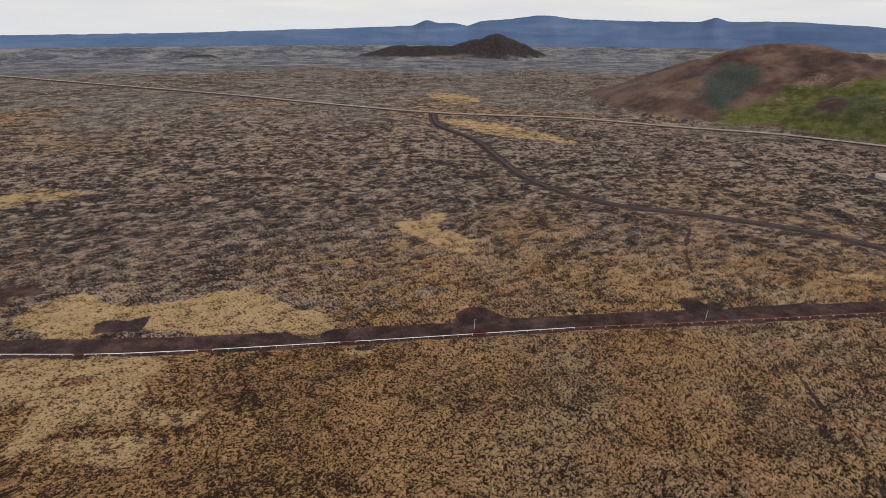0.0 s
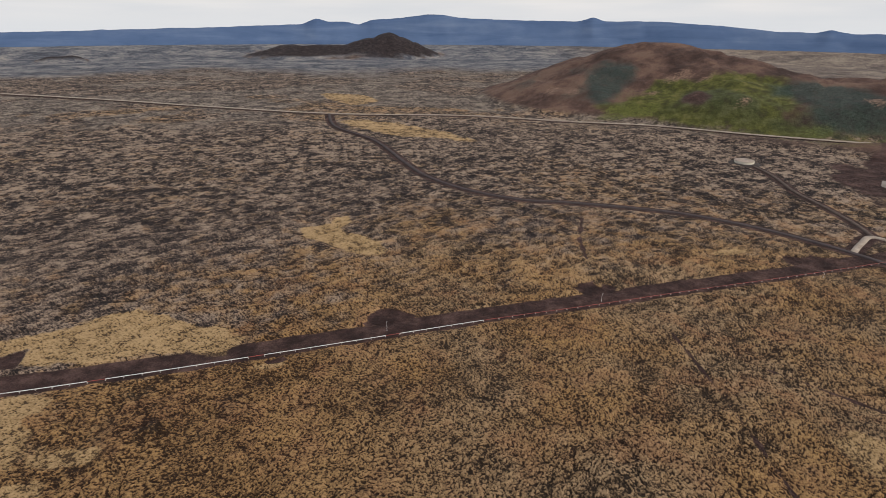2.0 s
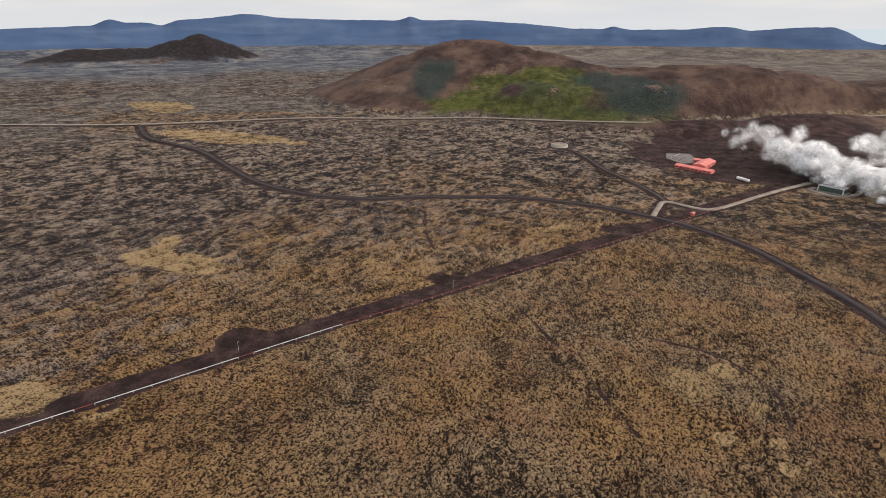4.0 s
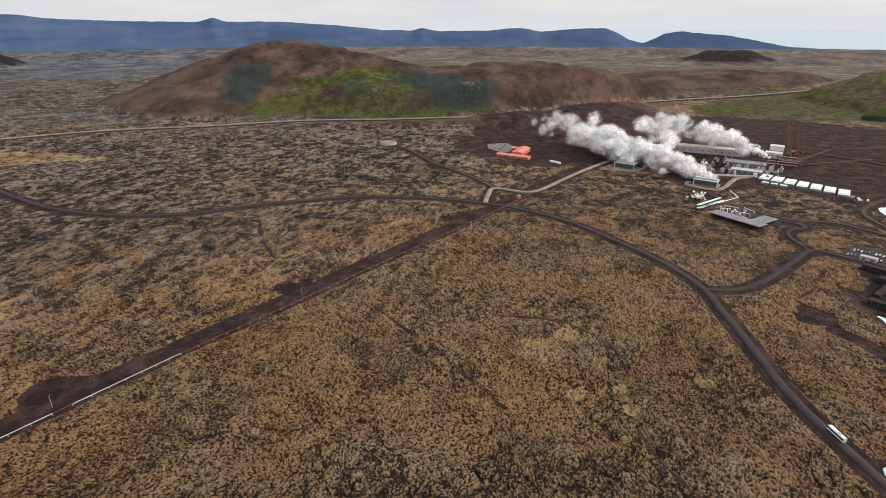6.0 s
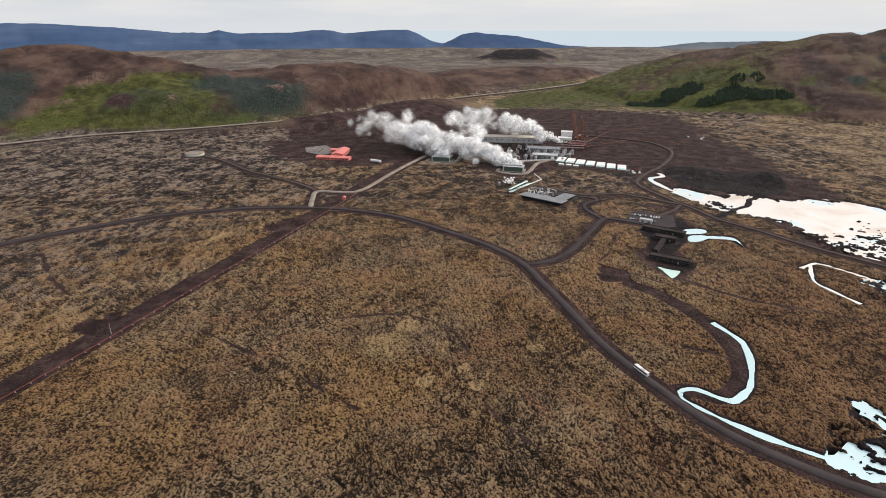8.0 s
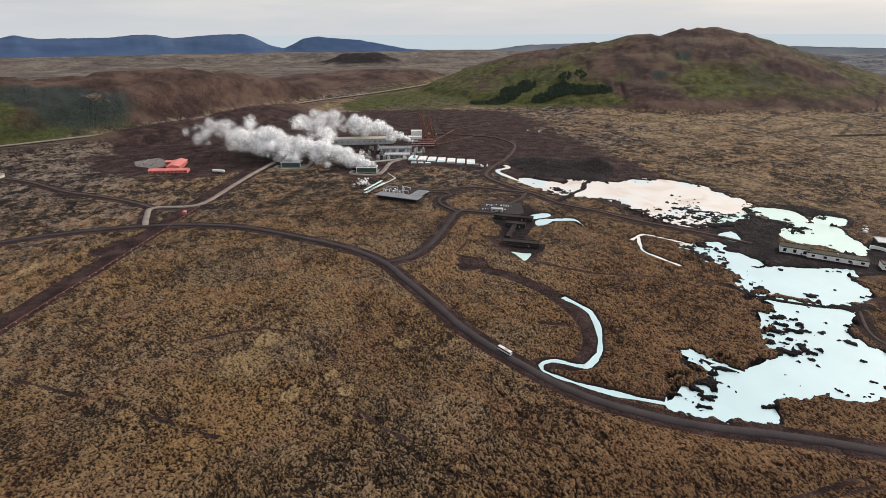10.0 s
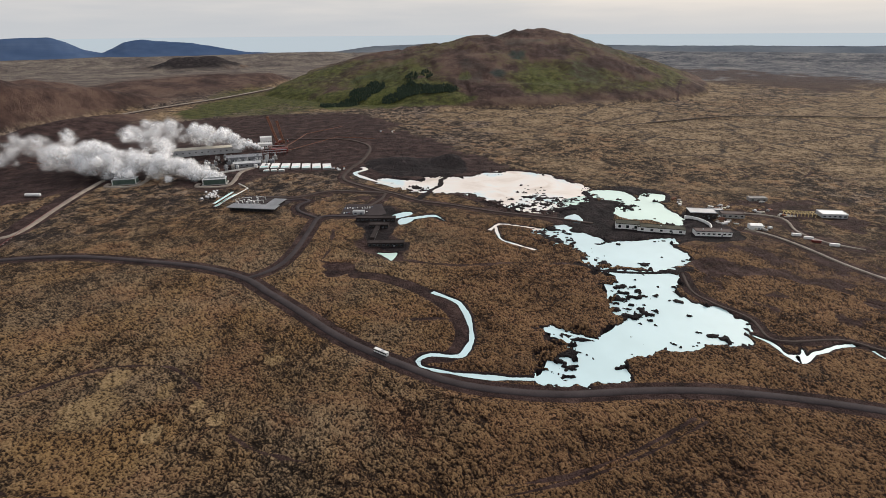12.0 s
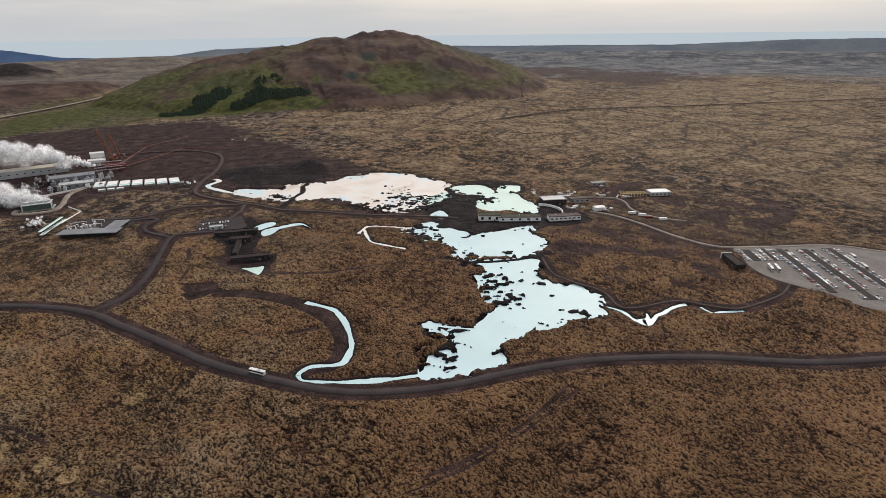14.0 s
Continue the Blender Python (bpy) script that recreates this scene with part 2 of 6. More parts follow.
def asphalt_material(name, dark, light):
    return plain(name, dark, light, 0.35, 0.92, spec=0.12, bump=0.2)


M_GROUND = ground_material()
M_ASPHALT = asphalt_material("asphalt", (0.031, 0.025, 0.026), (0.054, 0.044, 0.045))
M_GRAVEL = plain("gravel_dark", (0.045, 0.034, 0.030), (0.085, 0.066, 0.058), 0.5, 0.95, spec=0.1, bump=0.4)
M_PALE = plain("gravel_pale", (0.15, 0.122, 0.10), (0.29, 0.25, 0.21), 0.4, 0.95, bump=0.3)
M_CONCRETE = plain("concrete", (0.20, 0.19, 0.18), (0.34, 0.325, 0.305), 0.6, 0.85)
M_WHITE = plain("white_paint", (0.62, 0.61, 0.59), (0.80, 0.79, 0.77), 0.5, 0.6)
M_GREY = plain("grey_metal_roof", (0.15, 0.155, 0.165), (0.24, 0.245, 0.26), 0.5, 0.5, 0.3)
M_LIGHTGREY = plain("light_grey_cladding", (0.34, 0.345, 0.35), (0.50, 0.505, 0.51), 0.5, 0.55)
M_DARK = plain("dark_timber", (0.018, 0.014, 0.014), (0.050, 0.040, 0.038), 0.6, 0.85, spec=0.08)
M_RED = plain("red_metal", (0.50, 0.13, 0.11), (0.68, 0.22, 0.185), 0.5, 0.5)
M_DARKRED = plain("dark_red_paint", (0.10, 0.022, 0.018), (0.20, 0.046, 0.036), 0.5, 0.55)
M_GREEN = plain("green_louvre", (0.055, 0.085, 0.070), (0.10, 0.14, 0.115), 0.6, 0.6)
M_RUST = plain("rusty_steel", (0.13, 0.05, 0.030), (0.25, 0.105, 0.06), 0.8, 0.8)
M_YELLOW = plain("ochre_paint", (0.50, 0.36, 0.14), (0.68, 0.52, 0.24), 0.5, 0.6)
M_CREAM = plain("cream_metal", (0.42, 0.385, 0.315), (0.58, 0.54, 0.46), 0.5, 0.6)
M_BROWN = plain("brown_roof_felt", (0.055, 0.038, 0.034), (0.10, 0.072, 0.064), 0.5, 0.85)
M_TYRE = plain("rubber", (0.012, 0.012, 0.012), (0.03, 0.03, 0.03), 2.0, 0.9)
M_GLASS, _n, _l, _b = shader("dark_glass", 0.08, 0.0, 0.6)
_b.inputs["Base Color"].default_value = (0.015, 0.02, 0.022, 1)
M_CARPAINT = varied("car_paint", (0.75, 0.75, 0.74), (0.70, 0.71, 0.72), (0.03, 0.03, 0.035), (0.42, 0.43, 0.45), (0.72, 0.72, 0.70), (0.12, 0.13, 0.15), (0.30, 0.04, 0.035), (0.06, 0.10, 0.20), (0.55, 0.55, 0.55))


def water_material(name, milk, rough=0.12):
    """Milky silica water: a pale body under a smooth surface, faint wind streaks."""
    m, n, l, b = shader(name, rough, 0.0, 0.35)
    pos = n.new("ShaderNodeNewGeometry").outputs["Position"]
    big, fine = noise_node(n, l, pos, 0.02, 3.0), noise_node(n, l, pos, 0.9, 3.0)
    l.new(mix_node(n, l, range_node(n, l, big, 0.35, 0.65), tuple(v * 0.93 for v in milk), milk), b.inputs["Base Color"])
    bump_node(n, l, b, fine, 0.05, 0.05)
    return m


M_MILK = water_material("milky_blue_water", (0.51, 0.675, 0.71))
M_TEAL = water_material("teal_water", (0.44, 0.74, 0.72))
M_MINT = water_material("mint_water", (0.54, 0.72, 0.66))
M_SILICA, _n, _l, _b = shader("white_silica_water", 0.35, 0.0, 0.35)
_pos = _n.new("ShaderNodeNewGeometry").outputs["Position"]
_l.new(ramp_node(_n, _l, noise_node(_n, _l, _pos, 0.013, 5.0, 0.6, 0.8), (0.36, (0.54, 0.66, 0.69)), (0.46, (0.70, 0.67, 0.63)), (0.56, (0.69, 0.62, 0.56)), (0.68, (0.56, 0.48, 0.41))), _b.inputs["Base Color"])


# ---- numeric helpers for the land ----
def hash2(ix, iy, seed):
    h = (ix.astype(np.int64) * 374761393 + iy.astype(np.int64) * 668265263 + seed * 1442695041) & 0xFFFFFFFF
    h = ((h ^ (h >> 13)) * 1274126177) & 0xFFFFFFFF
    h = ((h ^ (h >> 16)) * 2246822519) & 0xFFFFFFFF
    return ((h ^ (h >> 15)) & 0xFFFFFF) / float(0xFFFFFF)


def vnoise(x, y, seed):
    ix, iy = np.floor(x), np.floor(y)
    fx, fy = x - ix, y - iy
    fx, fy = fx * fx * (3 - 2 * fx), fy * fy * (3 - 2 * fy)
    a, b = hash2(ix, iy, seed), hash2(ix + 1, iy, seed)
    c, d = hash2(ix, iy + 1, seed), hash2(ix + 1, iy + 1, seed)
    return (a * (1 - fx) + b * fx) * (1 - fy) + (c * (1 - fx) + d * fx) * fy


def fbm(x, y, size, octaves, seed):
    """Noise from 0 to 1, with features of that size in metres."""
    total, amp, norm = 0.0, 1.0, 0.0
    for k in range(octaves):
        f = 2.03 ** k / size
        total = total + amp * vnoise(x * f + 17.3 * k, y * f - 9.1 * k, seed + k)
        norm += amp
        amp *= 0.5
    return total / norm


def cells(x, y, size, seed):
    """Distance to the nearest of scattered centres, in units of size, that centre's own random number, and the gap to the next cell."""
    x, y = x / size, y / size
    ix, iy = np.floor(x), np.floor(y)
    best, second, own = np.full(x.shape, 9.0), np.full(x.shape, 9.0), np.zeros(x.shape)
    for dx in (-1, 0, 1):
        for dy in (-1, 0, 1):
            cx, cy = ix + dx, iy + dy
            hx = hash2(cx, cy, seed)
            d = (cx + hx - x) ** 2 + (cy + hash2(cx, cy, seed + 7) - y) ** 2
            own = np.where(d < best, (hx * 7.31) % 1.0, own)
            second = np.minimum(second, np.maximum(best, d))
            best = np.minimum(best, d)
    return np.sqrt(best), own, np.sqrt(second) - np.sqrt(best)


def smooth(v, lo, hi):
    t = np.clip((v - lo) / (hi - lo), 0, 1)
    return t * t * (3 - 2 * t)


def spline(pts, step, closed=False):
    """A smooth line through control points, resampled at about that step."""
    p = np.array(pts, float)
    n = len(p)
    out = []
    for i in range(n if closed else n - 1):
        if closed:
            a, b, c, d = p[(i - 1) % n], p[i], p[(i + 1) % n], p[(i + 2) % n]
        else:
            a, b, c, d = p[max(i - 1, 0)], p[i], p[i + 1], p[min(i + 2, n - 1)]
        k = max(1, int(np.ceil(np.linalg.norm(c - b) / step)))
        for t in np.arange(k) / k:
            out.append(0.5 * (2 * b + (c - a) * t + (2 * a - 5 * b + 4 * c - d) * t * t + (3 * b - a - 3 * c + d) * t ** 3))
    if not closed:
        out.append(p[-1])
    return np.array(out)


def near(x, y, reach, box):
    return (x > box[0] - reach) & (x < box[2] + reach) & (y > box[1] - reach) & (y < box[3] + reach)


def line_distance(x, y, line, reach):
    """Distance from each place to a polyline; places farther than reach keep reach."""
    out = np.full(x.shape, float(reach))
    for (ax, ay), (bx, by) in zip(line[:-1, :2], line[1:, :2]):
        m = near(x, y, reach, (min(ax, bx), min(ay, by), max(ax, bx), max(ay, by)))
        if not m.any():
            continue
        px, py = x[m] - ax, y[m] - ay
        dx, dy = bx - ax, by - ay
        t = np.clip((px * dx + py * dy) / (dx * dx + dy * dy + 1e-9), 0, 1)
        out[m] = np.minimum(out[m], np.hypot(px - t * dx, py - t * dy))
    return out


def area_distance(x, y, line, reach):
    """Signed distance to a closed outline, negative inside."""
    ring = np.vstack([line[:, :2], line[:1, :2]])
    d = line_distance(x, y, ring, reach)
    inside = np.zeros(x.shape, bool)
    m = near(x, y, 1, (*ring.min(0), *ring.max(0)))
    xm, ym, im = x[m], y[m], np.zeros(int(m.sum()), bool)
    for (ax, ay), (bx, by) in zip(ring[:-1], ring[1:]):
        if ay != by:
            im ^= ((ay > ym) != (by > ym)) & (xm < (bx - ax) * (ym - ay) / (by - ay) + ax)
    inside[m] = im
    return np.where(inside, -d, d)


def ridge(x, y, crest, power=0.85):
    """A hill under a crest line of (x, y, height, half width) points."""
    out = np.zeros(x.shape)
    for (ax, ay, az, aw), (bx, by, bz, bw) in zip(crest[:-1], crest[1:]):
        reach = max(aw, bw)
        m = near(x, y, reach, (min(ax, bx), min(ay, by), max(ax, bx), max(ay, by)))
        if not m.any():
            continue
        px, py = x[m] - ax, y[m] - ay
        dx, dy = bx - ax, by - ay
        t = np.clip((px * dx + py * dy) / (dx * dx + dy * dy), 0, 1)
        d = np.hypot(px - t * dx, py - t * dy)
        q = np.clip(1 - d / (aw + t * (bw - aw)), 0, 1)
        h = (az + t * (bz - az)) * (q ** power * 0.75 + smooth(q, 0, 1) * 0.25)
        out[m] = np.maximum(out[m], h)
    return out


def polar(az, dist):
    return dist * math.sin(radians(az)), dist * math.cos(radians(az))


# ---- the plan, in metres ----
ROAD_MAIN = [(-29, 1482), (-13, 1292), (64, 1121), (105, 918), (128, 826), (173, 745), (235, 686), (297, 662), (374, 624), (432, 587), (492, 518), (529, 445), (543, 391), (544, 328), (526, 259), (504, 195), (474, 146), (436, 113), (404, 86), (356, 47), (318, 5), (293, -29), (280, -63), (273, -100), (272, -141), (268, -182), (259, -220), (240, -273), (215, -322), (204, -350), (190, -400), (150, -520)]
ROAD_FAR = [(-1904, 2441), (-1232, 2107), (-717, 1851), (-397, 1670), (-29, 1482), (320, 1398), (544, 1277), (730, 1190), (910, 1040), (1123, 906), (1416, 815), (1706, 715), (2040, 560), (2457, 440), (3050, 385), (3400, 300)]
PIPE_LINE = [(-520, 330), (-318, 332), (-218, 335), (-55, 353), (104, 373), (200, 382), (311, 394), (395, 402), (509, 414), (581, 423), (691, 438), (800, 446)]
ROAD_FORK = [(529, 445), (562, 467), (594, 482), (608, 442), (633, 430), (725, 439), (788, 444), (860, 446)]
TRACK_TANK = [(594, 482), (614, 531), (633, 607), (643, 656), (680, 751), (694, 830)]
ROAD_SPA = [(471, 141), (485, 125), (509, 113), (547, 106), (599, 101), (640, 96), (646, 80), (640, 38)]
ROAD_LOOP = [(640, 96), (669, 122), (695, 128), (716, 117), (724, 135), (716, 172)]
ROAD_BACK = [(678, 38), (712, 21), (741, 10), (698, -30), (675, -70), (641, -120), (609, -184), (583, -226)]
TRACK_BERM = [(741, 181), (734, 137), (754, 107), (759, 80), (741, 10)]
TRACK_PLANT = [(1177, 240), (1171, 162), (1154, 96), (1097, 54), (1041, 46), (954, 56), (884, 75), (818, 76), (741, 10)]
ROAD_LAGOON = [(545, -388), (521, -404), (487, -414), (433, -423), (396, -440), (378, -481), (361, -535), (346, -561), (322, -582), (270, -640)]
TRACK_SHORE = [(437, -258), (401, -248), (379, -254), (351, -268), (324, -264), (316, -276), (314, -314), (298, -332), (285, -351), (287, -383), (292, -407), (303, -428)]
TRACK_YARD = [(613, -385), (580, -451), (531, -440), (497, -446), (471, -470)]
CANAL_BAND = [(469, 42), (460, 19), (438, -8), (413, -28), (383, -42), (355, -45), (332, -39), (323, -28), (324, -13), (312, 0)]
CHANNEL = [(427, -26), (416, -37), (405, -46), (387, -50), (372, -51), (355, -50), (343, -48), (330, -42), (324, -37), (326, -26), (328, -18), (326, -12), (321, -8), (316, -9), (312, -14), (303, -34), (297, -53), (294, -69), (292, -84)]
POOL_UPPER = [(569, -155), (577, -170), (584, -194), (562, -205), (541, -216), (523, -236), (529, -275), (527, -294), (498, -282), (486, -286), (471, -282), (454, -261), (449, -243), (457, -226), (463, -210), (469, -186), (483, -180), (493, -190), (515, -182), (529, -165), (547, -157)]
POOL_MIDDLE = [(458, -182), (444, -237), (433, -253), (416, -240), (391, -235), (379, -239), (370, -254), (355, -256), (348, -265), (334, -257), (314, -238), (322, -228), (321, -212), (313, -197), (316, -189), (313, -173), (314, -159), (315, -146), (333, -145), (342, -148), (356, -168), (373, -172), (380, -169), (405, -183), (422, -184), (433, -198), (443, -191)]
POOL_LOWER = [(332, -142), (318, -152), (304, -149), (297, -142), (287, -142), (285, -123), (284, -102), (286, -87), (296, -86), (300, -93), (315, -104), (321, -113), (329, -121), (342, -112), (353, -106), (344, -122), (332, -136)]
POOL_SILICA = [(837, 24), (812, -23), (828, -67), (820, -117), (847, -157), (832, -215), (785, -252), (737, -268), (705, -262), (690, -240), (664, -205), (640, -185), (650, -155), (690, -128), (728, -105), (740, -60), (752, -27), (800, 14)]
POOL_BATH = [(635, -269), (661, -293), (667, -321), (655, -341), (622, -338), (610, -341), (591, -337), (570, -325), (572, -313), (592, -300), (597, -276), (612, -268)]
POOL_BATH_INNER = [(721, -272), (723, -294), (709, -316), (675, -318), (668, -296), (677, -280), (693, -270)]
POOL_BATH_CORNER = [(677, -322), (698, -341), (689, -363), (665, -350), (661, -337)]
POOL_SIDE = [(656, -208), (676, -218), (693, -240), (697, -261), (679, -261), (663, -237), (648, -213)]
POOL_CORNER = [(609, -199), (623, -218), (595, -219), (590, -208)]
POOL_TEAL = [(626, -1), (634, -9), (638, -25), (641, -39), (638, -48), (615, -55), (617, -51), (631, -43), (627, -25), (616, -15), (609, -2)]
POOL_TEAL_UPPER = [(641, 8), (652, 0), (656, -16), (645, -18), (637, -7), (633, 4)]
POOL_SPA = [(524, 24), (521, 10), (522, 2), (510, 5), (501, 9), (512, 15)]
STREAM_SILICA = [(910, 55), (892, 48), (869, 64), (840, 50), (806, 23), (784, -7), (765, -20)]
LOOP_A = [(578, -103), (597, -118), (590, -136), (574, -162)]
LOOP_B = [(592, -112), (550, -110), (533, -121), (513, -139)]
CREEK_A = [(333, -253), (322, -260), (315, -263), (301, -263), (292, -267), (295, -274), (301, -283), (303, -292), (308, -307), (308, -319)]
CREEK_B = [(300, -326), (290, -327), (287, -336), (282, -353)]
POOL_CREEK = [(302, -262), (293, -265), (290, -269), (297, -275), (308, -279), (301, -272)]
FINGER = [(356, -107), (349, -116), (343, -126), (334, -140)]
FINGER_LOW = [(348, -109), (345, -115), (338, -119), (329, -122)]
CAR_PARK = [(388, -455), (372, -505), (346, -561), (270, -600), (225, -520), (236, -458), (262, -442), (287, -436), (316, -425), (342, -427), (366, -441)]
PLANT_SOIL = [(735, 640), (770, 520), (850, 425), (860, 330), (820, 270), (860, 240), (890, 120), (860, 60), (790, 30), (830, -20), (880, -150), (980, -110), (1102, -90), (1300, -40), (1500, 60), (1560, 250), (1500, 420), (1400, 560), (1330, 760), (1100, 860), (900, 760)]
SPA_SOIL = [(655, 45), (700, 30), (660, -5), (560, 0), (520, -8), (510, 25), (560, 40)]
YARD_SOIL = [(600, -200), (640, -230), (600, -262), (575, -330), (650, -345), (700, -375), (640, -420), (560, -470), (440, -500), (330, -420), (440, -350), (500, -300), (545, -270), (545, -232), (575, -200)]
LAGOON_SOIL = [(690, -100), (640, -130), (600, -180), (545, -150), (540, -215), (600, -240), (690, -255), (770, -262), (850, -230), (870, -120), (835, -60), (790, 0)]

# covers of the two hills; the teal hollows paint shade as a cover
TEAL_HOLLOWS = [[(766, 1600), (815, 1560), (830, 1480), (760, 1415), (690, 1365), (665, 1415)], [(1055, 1225), (1180, 1190), (1230, 990), (1210, 945), (1090, 975), (1030, 1050), (1062, 1113)]]
GREEN_SLOPES = [[(630, 1350), (709, 1349), (773, 1370), (866, 1400), (949, 1345), (1050, 1330), (1110, 1240), (1040, 1120), (1000, 1081), (1060, 985), (885, 1080), (740, 1240)], [(1969, -19), (1860, 130), (1960, 380), (1880, 420), (1680, 200), (1620, -120), (1640, -260), (1733, -200)], [(1500, 520), (1620, 600), (1900, 560), (2100, 400), (1950, 240), (1700, 380)]]
LUSH_SPOTS = [(1774, -520, 30, 60), (1838, -462, 40, 26), (1914, -94, 36, 30), (2048, -54, 40, 34), (1801, -236, 30, 20), (700, 1300, 75, 40), (770, 1285, 40, 26), (1020, 1020, 40, 22), (1750, 20, 70, 60), (1690, 150, 60, 60)]
SCREE_SPOTS = [(900, 1388, 46, 22), (808, 1345, 22, 9), (940, 1335, 26, 8), (935, 1163, 20, 14), (600, 1530, 22, 30), (640, 1470, 18, 26), (1160, 1030, 12, 30)]
RED_SLOPE = [(1980, -170), (1960, -300), (1880, -340), (1780, -330), (1735, -285), (1800, -240), (1880, -190)]
# dark ground, and the south hill's shaded right flank painted as dark patches
DARK_SPOTS = [(1842, -393, 22, 30), (1663, -334, 34, 62), (1952, -519, 34, 70), (1902, -740, 60, 90), (1888, -860, 60, 90), (1830, -89, 14, 44), (1240, 935, 46, 34), (1320, 905, 60, 26), (870, 1255, 30, 36), (1690, -300, 40, 70), (1990, -560, 70, 60), (2300, -1750, 500, 420), (2800, -1500, 500, 500)]

CRESTS = {
    "north": [(*polar(19.4, 1980), 12, 120), (*polar(21.3, 1960), 65, 230), (*polar(23.5, 1945), 104, 320), (*polar(25.6, 1930), 136, 390), (*polar(28.8, 1890), 172, 450), (*polar(32.4, 1880), 172, 460), (*polar(38.3, 1800), 137, 450), (*polar(45.4, 1700), 101, 420), (*polar(54.4, 1740), 98, 420), (*polar(62.5, 1940), 76, 300), (*polar(64.6, 1960), 22, 180)],
    "spur": [(*polar(34, 1820), 160, 380), (*polar(38, 1600), 95, 300), (*polar(41, 1460), 40, 220)],
    "dome": [(*polar(47, 1640), 92, 360), (*polar(51, 1500), 62, 260)],
    "back": [(*polar(44, 1800), 95, 380), (*polar(49, 1760), 114, 420), (*polar(55, 1780), 114, 420), (*polar(60.5, 1940), 92, 300)],
    "low": [(*polar(67.0, 2500), 42, 300), (*polar(74, 2600), 52, 330), (*polar(81, 2650), 44, 300)],
    "south": [(*polar(87.5, 2380), 60, 330), (*polar(90.0, 2330), 140, 520), (*polar(94.7, 2290), 168, 600), (*polar(99.3, 2250), 200, 640), (*polar(101.2, 2270), 193, 600), (*polar(102.6, 2300), 215, 600), (*polar(105.0, 2330), 222, 620), (*polar(107.7, 2470), 174, 540), (*polar(109.9, 2560), 156, 460), (*polar(112.1, 2680), 126, 360), (*polar(114.4, 2800), 74, 230), (*polar(116.0, 2880), 14, 110)],
    "shoulder": [(*polar(97.5, 2240), 150, 420), (*polar(97, 1980), 88, 330), (*polar(95.5, 1800), 40, 230)],
    "shoulder_b": [(*polar(105, 2300), 190, 420), (*polar(106.5, 2060), 98, 330), (*polar(107.5, 1900), 44, 250)],
    "shoulder_c": [(*polar(109.5, 2560), 120, 340), (*polar(111.2, 2320), 50, 240)],
    "cone": [(*polar(-6.4, 4000), 24, 200), (*polar(-4.8, 4000), 84, 300), (*polar(0.5, 3980), 84, 300), (*polar(3.4, 4000), 130, 340), (*polar(5.0, 4020), 160, 360), (*polar(6.2, 4030), 130, 310), (*polar(8.6, 4040), 24, 200)],
    "mound": [(*polar(69.6, 3950), 40, 170), (*polar(71, 3950), 78, 230), (*polar(73.4, 3950), 76, 230), (*polar(74.8, 3950), 36, 150)],
    "mound_b": [(*polar(-23.6, 3900), 46, 120), (*polar(-22.6, 3900), 50, 120)],
}
ROAD_LAVA = [(1270, -605), (1342, -847), (1322, -1001), (1277, -1181), (1248, -1361), (1157, -1872)]
ROAD_LAVA_BEND = [(1905, -1015), (1769, -934), (1651, -900), (1532, -966), (1332, -1008), (1122, -1042), (911, -1088), (812, -1133), (720, -1197)]
ROADS = [(ROAD_MAIN, 4.6, 0.0), (ROAD_FAR, 6.0, 0.0), (ROAD_FORK, 4.0, 0.0), (TRACK_TANK, 3.0, 0.0), (ROAD_SPA, 4.2, 0.0), (ROAD_LOOP, 4.0, 0.0), (ROAD_BACK, 4.0, 0.0), (TRACK_BERM, 3.0, 0.0), (TRACK_PLANT, 4.0, 0.0), (ROAD_LAGOON, 3.6, 0.0), (TRACK_SHORE, 2.2, 0.0), (TRACK_YARD, 3.0, 0.0)]
# deep basins: outline, how ragged the shore is
BASINS = [(POOL_UPPER, 4.0), (POOL_MIDDLE, 6.5), (POOL_LOWER, 6.0), (POOL_SILICA, 12.0), (POOL_BATH, 3.0), (POOL_BATH_INNER, 2.5), (POOL_BATH_CORNER, 2.5), (POOL_SIDE, 1.5), (POOL_CORNER, 0.6), (POOL_TEAL, 1.0), (POOL_TEAL_UPPER, 1.0), (POOL_SPA, 0.6), (POOL_CREEK, 0.6)]
# bare black lava gravel: banks, spoil and hotel courts
BASALT = [[(640, -205), (661, -239), (672, -262), (650, -268), (626, -266), (590, -259), (574, -292), (559, -323), (525, -310), (526, -281), (527, -261), (520, -237), (529, -223), (549, -211), (572, -202), (584, -192)], [(592, -337), (610, -366), (560, -372), (520, -379), (509, -348), (519, -318), (508, -290), (495, -281), (504, -281), (525, -306)], [(955, 48), (970, -7), (960, -76), (964, -107), (895, -118), (845, -102), (832, -49), (840, 3), (885, 38)], [(679, 25), (680, 7), (640, 2), (615, 0), (585, 8), (549, 10), (544, -10), (526, -9), (526, 20), (543, 30), (591, 41), (632, 48), (636, 26)], [(700, -262), (735, -278), (735, -330), (700, -372), (650, -352), (672, -340), (702, -322), (735, -296), (728, -266)]]
